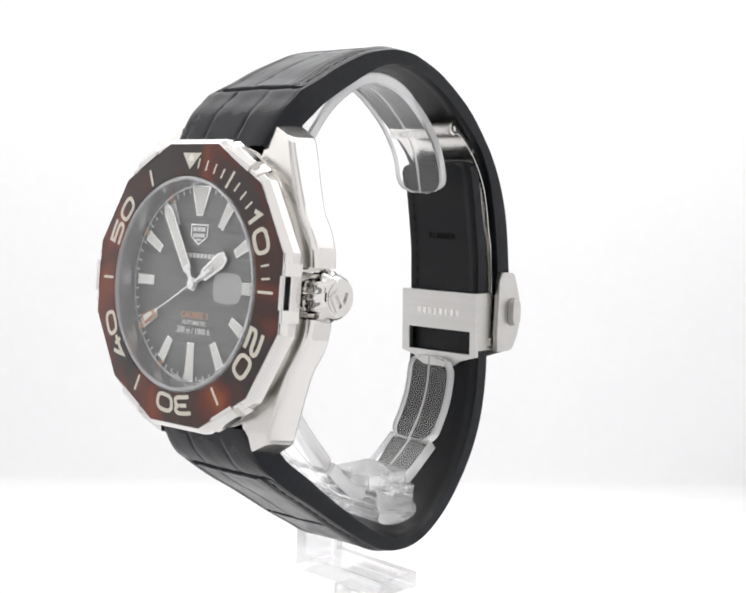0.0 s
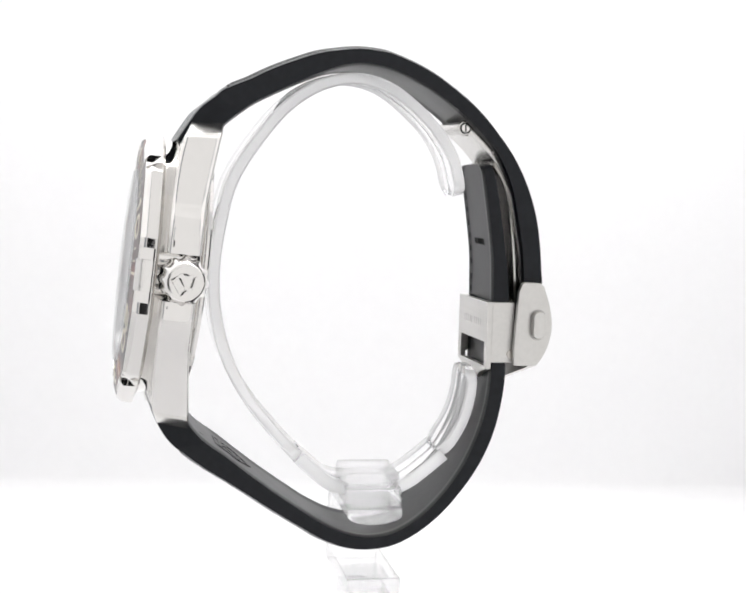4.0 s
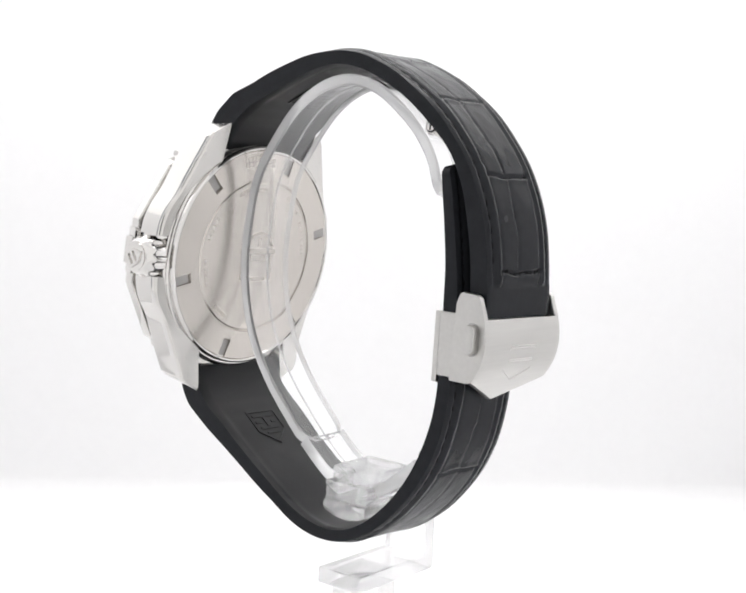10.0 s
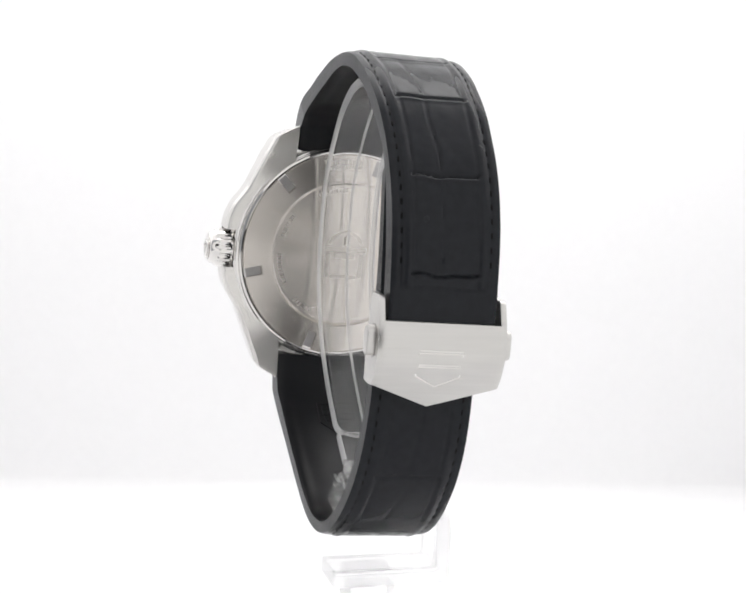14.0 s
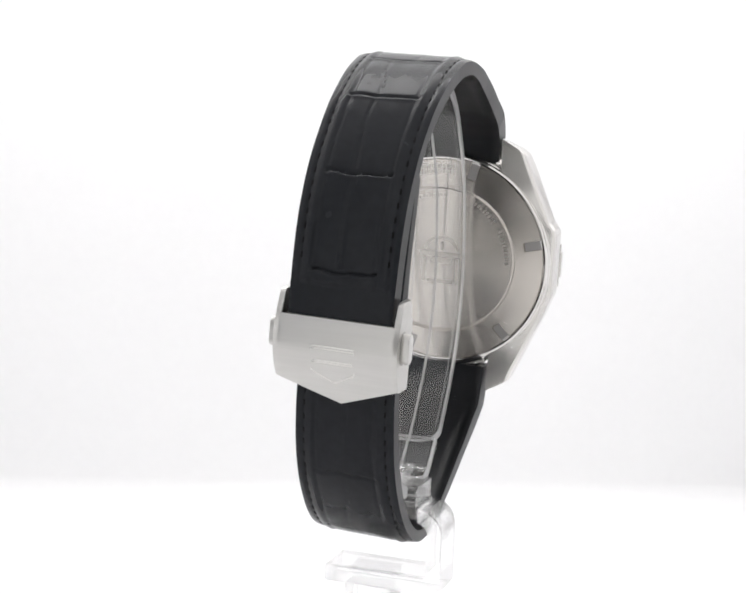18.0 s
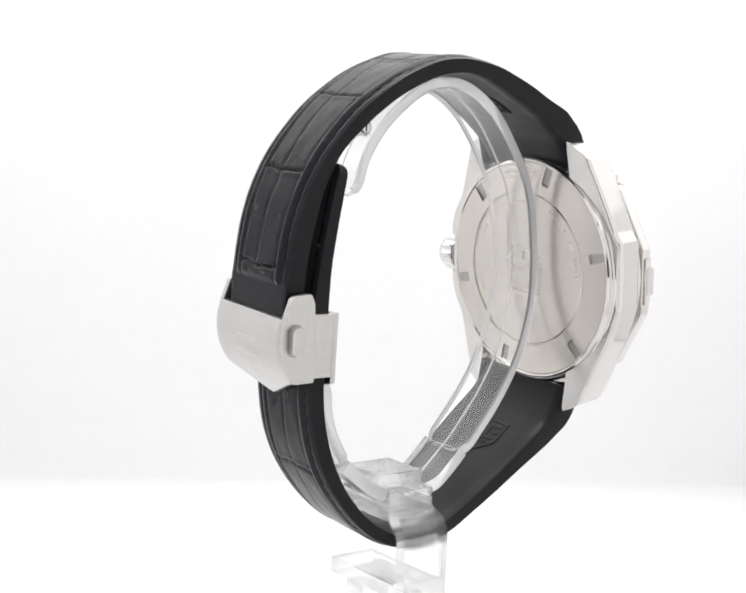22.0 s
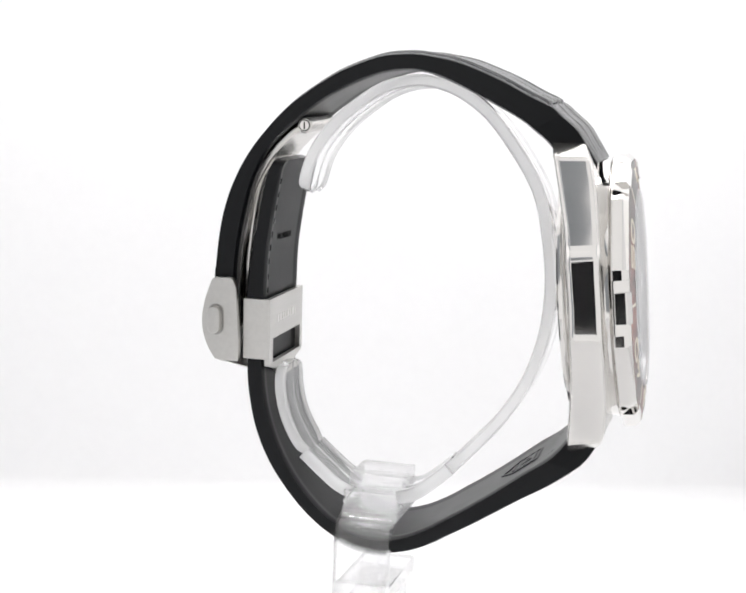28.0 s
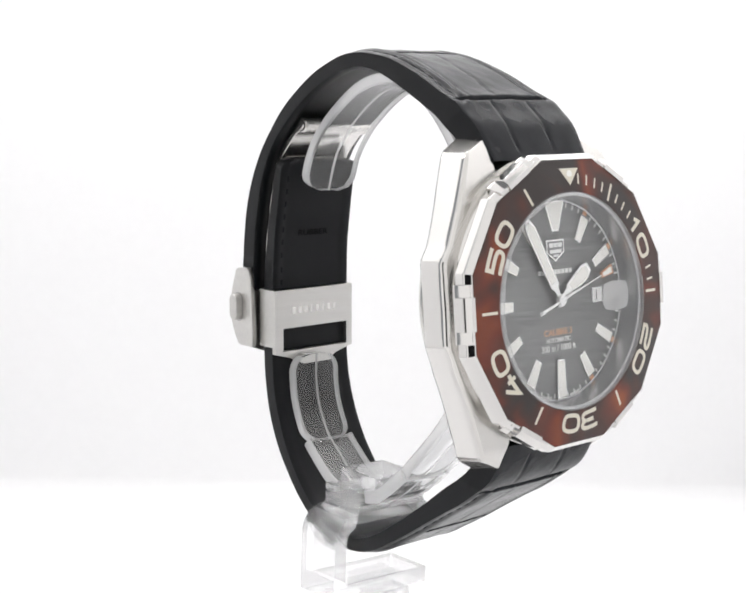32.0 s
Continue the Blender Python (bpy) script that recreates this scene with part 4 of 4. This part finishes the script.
WIDTHS_UP = [((-36.7, 35.2), 20.4), ((-34.6, 38.2), 21.2), ((-30.7, 42.5), 21.9), ((-17.5, 49.3), 20.4), ((2, 49.9), 19.0), ((18.2, 38.2), 18.0), ((27, 9), 17.4)]
WIDTHS_LO = [((-40.4, -7.0), 20.4), ((-38.6, -11.0), 21.2), ((-35.8, -14.8), 21.9), ((-19.2, -26.2), 20.2), ((-2.6, -33.1), 18.8), ((13.2, -23.8), 17.8), ((20.9, -4.5), 17.0), ((17, 33.5), 16.4)]
upper = strap("upper_strap", "black rubber strap half embossed like crocodile leather", OUT_UP, IN_UP,
              [(-28.6, 44.2), (-11.0, 51.1), (1.6, 50.1), (12.6, 43.8), (22.6, 31.8), (26.7, 16.5), (26.9, 14.0)],
              [((-36, 36), (-28.6, 44.2), -4.2, -3.8), ((-36, 36), (-28.6, 44.2), 3.6, 3.9),
               ((-28.6, 44.2), (-11.0, 51.1), -1.5, 0.6), ((1.6, 50.1), (12.6, 43.8), 2.6, 1.0), ((12.6, 43.8), (22.6, 31.8), 1.5, 0.8),
               ((22.6, 31.8), (26.7, 16.5), 0.4, 0.9), ((-11, 51.1), (1.6, 50.1), -2.6, -1.4)],
              WIDTHS_UP, (-29.1, 43.9), (26.8, 14.6))
lower = strap("lower_strap", "black rubber strap half embossed like crocodile leather with free end", OUT_LO, IN_LO,
              [(-35.2, -15.2), (-19.5, -26.0), (-4.0, -33.0), (6.5, -30.0), (17.4, -17.5)],
              [((-39.6, -9), (-35.2, -15.2), -4.2, -3.9), ((-39.6, -9), (-35.2, -15.2), 3.8, 4.0), ((-35.2, -15.2), (-19.5, -26), -2.2, -0.4),
               ((-19.5, -26), (-4, -33), 0.3, 1.2), ((-4, -33), (6.5, -30), 0.3, -0.6), ((6.5, -30), (17.4, -17.5), 1.8, -0.4), ((17.4, -17.5), (21, 0), 0.2, -0.4)],
              WIDTHS_LO, (-35.8, -14.8), (17.6, 32.4), True)


# embossed shields on the lining and worn lettering on the free end
def lining_frame(strap_in, strap_out, where, shift=0.0):
    """Place, way along and way out of the lining, at an arc length past a place (y, z)."""
    c, o = spline(strap_in, 300), spline(strap_out, 300)
    s = np.concatenate([[0], np.cumsum(np.linalg.norm(np.diff(c, axis=0), axis=1))])
    at = s[int(np.argmin(np.linalg.norm(c - np.array(where), axis=1)))] + shift
    tan = np.gradient(c, axis=0)
    mid, way, top = (np.array([np.interp(at, s, v[:, i]) for i in (0, 1)]) for v in (c, tan, o))
    way /= np.linalg.norm(way)
    nor = np.array([way[1], -way[0]])
    return mid, way, nor if nor @ (mid - top) > 0 else -nor


def on_lining(strap_in, strap_out, where):
    mid, way, nor = lining_frame(strap_in, strap_out, where)
    ty, tz = Vector((0, *way)), Vector((0, *nor))
    m = Matrix((ty.cross(tz), ty, tz)).transposed().to_4x4()
    return WATCH @ Matrix.Translation((-0.45 - 0.023 * (mid[0] + 44), *mid)) @ m


def bend_on(bm, strap_in, strap_out, where):
    """Bends a flat relief (x across, y along, z out) over the lining."""
    for v in bm.verts:
        mid, way, nor = lining_frame(strap_in, strap_out, where, v.co.y)
        side = Vector((0, *way)).cross(Vector((0, *nor)))
        p = mid + nor * v.co.z
        v.co = Vector((-0.45 - 0.023 * (mid[0] + 44) + v.co.x * side.x, p[0], p[1]))
    return bm


def emboss():
    low, high = -0.75, -0.06
    for inn, out, where, ob in ((IN_UP, OUT_UP, (-19.5, 44.1), upper), (IN_LO, OUT_LO, (-26.0, -17.3), lower)):
        here = (inn, out, where)
        sh = [(-3.7, -3.4), (3.7, -3.4), (3.7, 1.6), (0, 4.8), (-3.7, 1.6)]
        cut = [(x * 0.88, -0.1 + (y + 0.1) * 0.88) for x, y in sh]
        edges = [prism([sh[k], sh[(k + 1) % 5], cut[(k + 1) % 5], cut[k]], low, high) for k in range(5)]
        rim = part("lining_shield", bend_on(join(*edges), *here), LINING, ob, "embossed shield on the lining", WATCH)
        for x0, x1, y0, y1 in ((-2.8, 2.8, -2.4, -1.8), (-0.4, 0.4, -1.8, 0.4), (-2.8, -1.2, -0.9, -0.3), (1.2, 2.8, -0.9, -0.3), (-2.4, 2.4, 0.6, 1.1), (-1.6, 1.6, 1.8, 2.2)):
            part("shield_bar", bend_on(box(x0, x1, y0, y1, low, high - 0.03), *here), LINING, rim, space=WATCH)
        # sunk field with a row of bars next to the case
        for x0, x1, y0, y1 in ((-6.0, 6.0, -5.5, -5.2), (-6.0, 6.0, -8.9, -8.6), (-6.0, -5.7, -8.6, -5.5), (5.7, 6.0, -8.6, -5.5)):
            part("lining_rib", bend_on(box(x0, x1, y0, y1, low, high), *here), LINING, ob, space=WATCH)
        for k, wide in enumerate((0.75, 0.5, 0.75, 0.6, 0.75, 0.5, 0.75)):
            x = -4.6 + 1.4 * k
            part("lining_rib", bend_on(box(x, x + wide, -8.0, -6.1, low, high - 0.02), *here), LINING, ob, space=WATCH)
    m = on_lining(IN_LO, OUT_LO, (17.5, 19.6))
    part("worn_letter", words("RUBBER", 6.6, 1.05, 0.03), THREAD, lower, "worn black lettering", m @ Matrix.Translation((0, 0, -0.2)) @ pose(0, 0, 0, 0, -1.7, 0))

    # stitches along the inner face of the free end
    bm = box(-0.16, 0.16, -0.5, 0.5, 0.0, 0.16, 0.06)
    bm.transform(MM)
    me = bpy.data.meshes.new("stitch")
    bm.to_mesh(me)
    bm.free()
    finish(me, RUBBER)
    for k in range(9):
        m = on_lining(IN_LO, OUT_LO, (17.8 - 0.006 * max(0, k - 3) ** 3, 11.0 + 2.35 * k))
        for x in (-7.0, 7.0):
            e = new("stitch", me)
            e.parent = lower
            e.matrix_basis = m @ Matrix.Translation((x * 0.96, 0, -0.35)) @ Matrix.Diagonal((1000, 1000, 1000, 1))


emboss()


# ---- folding clasp ----
def shell(points, x0, x1, thick, count=40):
    """Bent sheet: side line (y, z) swept across, the thickness to its inside."""
    c = spline(points, count)
    tan = np.gradient(c, axis=0)
    tan /= np.linalg.norm(tan, axis=1)[:, None]
    nor = np.stack([-tan[:, 1], tan[:, 0]], 1) * thick
    bm = bmesh.new()
    rows = []
    for k in range(count):
        rows.append([bm.verts.new((x, *p)) for x, p in ((x0, c[k]), (x1, c[k]), (x1, c[k] + nor[k]), (x0, c[k] + nor[k]))])
    for a, b in zip(rows, rows[1:]):
        for j in range(4):
            bm.faces.new((a[j], a[(j + 1) % 4], b[(j + 1) % 4], b[j]))
    bm.faces.new(rows[0][::-1])
    bm.faces.new(rows[-1])
    return bevel(bm, 0.1, 50, 1)


def build_clasp():
    clasp = part("clasp_cover", cover_shell(), CLASPSTEEL, watch, "brushed steel folding clasp cover with engraved shield", TWIST, angle=30)
    side = [(22.3, 11.6), (22.9, 13.0), (23.4, 13.3), (26.3, 13.1), (26.9, 12.6), (28.0, 9.5), (28.45, 7.4), (28.55, 5.5), (28.25, 3.2), (27.55, 1.2), (26.4, -0.6), (25.4, -1.3), (21.8, -1.2), (21.7, 2.0)]
    for x0, x1 in ((-12.55, -11.45), (7.25, 8.35)):
        bm = prism(side, x0, x1, 0.3)
        bm.transform(Matrix(((0, 0, 1, 0), (1, 0, 0, 0), (0, 1, 0, 0), (0, 0, 0, 1))))
        part("side_plate", bm, CLASPSTEEL, clasp, "brushed side plate", TWIST)
    for sgn, x in ((-1, -12.55), (1, 8.35)):
        r = [(1.15 * math.cos(a), 1.25 + 1.15 * math.sin(a)) for a in np.linspace(0, math.pi, 10)] + [(1.15 * math.cos(a), -1.25 + 1.15 * math.sin(a)) for a in np.linspace(math.pi, 2 * math.pi, 10)]
        bm = prism(r, -0.3, 1.35, 0.28)
        m = TWIST @ Matrix.Translation((x, 25.9, 5.9)) @ Matrix(((0, 0, sgn, 0), (1, 0, 0, 0), (0, 1, 0, 0), (0, 0, 0, 1)))
        part("push_button", bm, CLASPSTEEL, clasp, "oval push button", m)
        # dark disc round the button paints the shade of its recess
        ring = [(x_ * 1.22, y_ * 1.12) for x_, y_ in r]
        part("button_recess_shade", prism(ring, -0.2, 0.06), DARKSTEEL, clasp, space=m)
    # engraved shield outline
    def on_cover(x, z):
        k = np.interp(z, COVER_Z, COVER_Y)
        return Vector((x, k + 0.02, z))
    def stroke(p, q, wide=0.16):
        a, b = on_cover(*p), on_cover(*q)
        t = (b - a).normalized()
        up = Vector((0, 1, 0))
        sd = t.cross(up).normalized() * wide / 2
        bm = bmesh.new()
        vs = [bm.verts.new(v + up * h) for h in (-0.12, 0.05) for v in (a - sd, b - sd, b + sd, a + sd)]
        bm.faces.new(vs[3::-1]); bm.faces.new(vs[4:])
        for i in range(4):
            bm.faces.new((vs[i], vs[(i + 1) % 4], vs[4 + (i + 1) % 4], vs[4 + i]))
        part("engraved_line", bm, POLISHED, clasp, space=TWIST)
    cx = -1.9
    for p, q in (((cx - 3.6, 5.0), (cx + 3.6, 5.0)), ((cx - 3.6, 4.6), (cx + 3.6, 4.6)), ((cx - 3.4, 2.7), (cx + 3.4, 2.7)), ((cx - 3.5, 2.35), (cx + 3.5, 2.35)), ((cx - 3.6, 4.6), (cx - 3.6, 0.8)), ((cx + 3.6, 4.6), (cx + 3.6, 0.8)),
                 ((cx - 3.6, 0.8), (cx, -1.0)), ((cx + 3.6, 0.8), (cx, -1.0))):
        stroke(p, q)
    # keeper box with slot and pointed tongue
    def plate_at(y):
        return Matrix(((1, 0, 0, 0), (0, 0, 1, y), (0, 1, 0, 0), (0, 0, 0, 1)))
    l, r, t = -11.0, 6.8, 9.6
    def slab(x0, x1, z0, z1):
        return box(x0, x1, z0, z1, -0.45, 0.45)
    face_ = join(slab(l, r, 2.6, t), slab(l, -9.2, -1.6, 2.6), slab(5.5, r, -1.6, 2.6))
    low = prism([(l, -1.6), (r, -1.6), (r, -2.0), (r - 3.6, -3.0), (cx + 3, -4.2), (cx - 3, -4.2), (l + 3.6, -3.0), (l, -2.0)], -0.45, 0.45)
    keeper = part("keeper", join(face_, low), CLASPSTEEL, watch, "brushed steel strap keeper with a long slot", WATCH @ plate_at(17.45))
    for x0, x1 in ((l, l + 0.9), (r - 0.9, r)):
        part("keeper_side", box(x0, x1, 17.87, 21.9, -0.9, t, 0.15), CLASPSTEEL, keeper, space=WATCH)
    part("keeper_back", box(l + 0.9, r - 0.9, 21.35, 21.9, -0.7, t - 0.3, 0.1), CLASPSTEEL, keeper, space=WATCH)
    for k, wd in enumerate((0.9, 0.9, 0.9, 0.5, 0.7, 0.5, 0.7, 0.6)):
        x = -7.2 + 1.35 * k
        part("engraved_bar", box(x, x + wd, 16.94, 17.01, 5.2, 6.4), POLISHED, keeper, space=WATCH)
    part("pin_screw", lathe([(0, 0), (0.75, 0), (0.65, 0.25), (0, 0.25)], 20, close=False), ENGRAVED, keeper, space=WATCH @ Matrix.Translation((r, 21.4, 0.6)) @ pose(0, 0, 0, 0, 90, 0))
    # folding blades and hinge
    blade = [(12.5, 38.3), (13.5, 37.9), (15.4, 36.3), (17.2, 34.4), (19.2, 31.4), (20.7, 28.1), (21.5, 24.8), (22.0, 21.6), (22.7, 18.3), (23.2, 12.9), (23.3, 4.0)]
    bl = part("outer_blade", shell(blade, -8.6, 5.4, 0.95, 60), BRUSHED, watch, "curved steel folding blade", WATCH)
    inner = [(17.6, 33.3), (19.5, 30.2), (20.5, 27.0), (21.2, 23.0), (21.7, 19.0), (22.2, 13.0), (22.4, 6.0), (22.4, 2.0)]
    part("inner_blade", shell(inner, -7.6, 4.4, 0.55), BRUSHED, watch, "curved steel folding blade", WATCH)
    m = WATCH @ Matrix.Translation((-8.6, 12.25, 39.25)) @ pose(0, 0, 0, 0, 90, 0)
    part("hinge", lathe([(0, 0), (1.15, 0), (1.35, 0.2), (1.35, 13.8), (1.15, 14.0), (0, 14.0)], 28, close=False), BRUSHED, bl, "steel hinge barrel", m)
    for z in (-0.2, 13.9):
        part("hinge_pin", lathe([(0, 0), (0.8, 0), (0.7, 0.35), (0, 0.4)], 20, close=False), POLISHED, bl, space=m @ Matrix.Translation((0, 0, z)))
        side_ = 0.40 if z > 0 else 0.0
        # black bar and disc paint the shade in the slot and round the pin
        part("pin_slot_shade", box(-0.6, 0.6, -0.12, 0.12, side_ - 0.06, side_ + 0.06), BLACK, bl, space=m @ Matrix.Translation((0, 0, z)))
        part("pin_gap_shade", lathe([(0, -0.03), (0.98, -0.03), (0.98, 0.03), (0, 0.03)], 24, close=False), BLACK, bl, space=m @ Matrix.Translation((0, 0, 0.0 if z < 0 else 14.0)))


COVER = [(28.1, 9.3), (28.6, 7.4), (28.75, 5.4), (28.45, 3.2), (27.75, 1.2), (26.5, -0.8), (24.9, -2.7), (22.8, -5.0)]
_c = spline(COVER, 60)
COVER_Z, COVER_Y = _c[::-1, 1], _c[::-1, 0]


def cover_shell():
    """Curved outer plate whose lower edge runs to a blunt point."""
    bm = bmesh.new()
    cols = 31
    cx, half = -2.1, 10.40
    front, rear = [], []
    for i in range(cols):
        u = -1 + 2 * i / (cols - 1)
        zb = -4.9 + 3.9 * abs(u)
        f, r = [], []
        for j in range(21):
            z = 9.3 + (zb - 9.3) * j / 20
            y = float(np.interp(z, COVER_Z, COVER_Y))
            y -= 0.25 * max(0, abs(u) - 0.93) / 0.07
            f.append(bm.verts.new((cx + half * u, y, z)))
            r.append(bm.verts.new((cx + half * u, y - 1.0, z)))
        front.append(f)
        rear.append(r)
    for i in range(cols - 1):
        for j in range(20):
            bm.faces.new((front[i][j], front[i + 1][j], front[i + 1][j + 1], front[i][j + 1]))
            bm.faces.new((rear[i][j + 1], rear[i + 1][j + 1], rear[i + 1][j], rear[i][j]))
        bm.faces.new((front[i][0], rear[i][0], rear[i + 1][0], front[i + 1][0]))
        bm.faces.new((front[i][20], front[i + 1][20], rear[i + 1][20], rear[i][20]))
    for e in (0, cols - 1):
        for j in range(20):
            bm.faces.new((front[e][j], front[e][j + 1], rear[e][j + 1], rear[e][j]))
    return bm


build_clasp()


# ---- what moves ----
def motions():
    """The turntable turns at an even pace with stand and watch; the pointers go on."""
    turns = [(t, pose(0, 0, 0, 0, 0, -42.95 - 8.6185 * t)) for t in range(33)]
    for thing in (pedestal, stand, watch):
        walk(thing, turns)
    walk(second_hand, [(t, second_rest @ pose(0, 0, 0, 0, 0, -(240 + 6 * t))) for t in range(0, 33, 4)])
    walk(minute_hand, [(t, minute_rest @ pose(0, 0, 0, 0, 0, -(327.8 + 0.1 * t))) for t in (0, 16, 32)])
    walk(hour_hand, [(t, hour_rest @ pose(0, 0, 0, 0, 0, -(56.5 + t / 120))) for t in (0, 16, 32)])


motions()
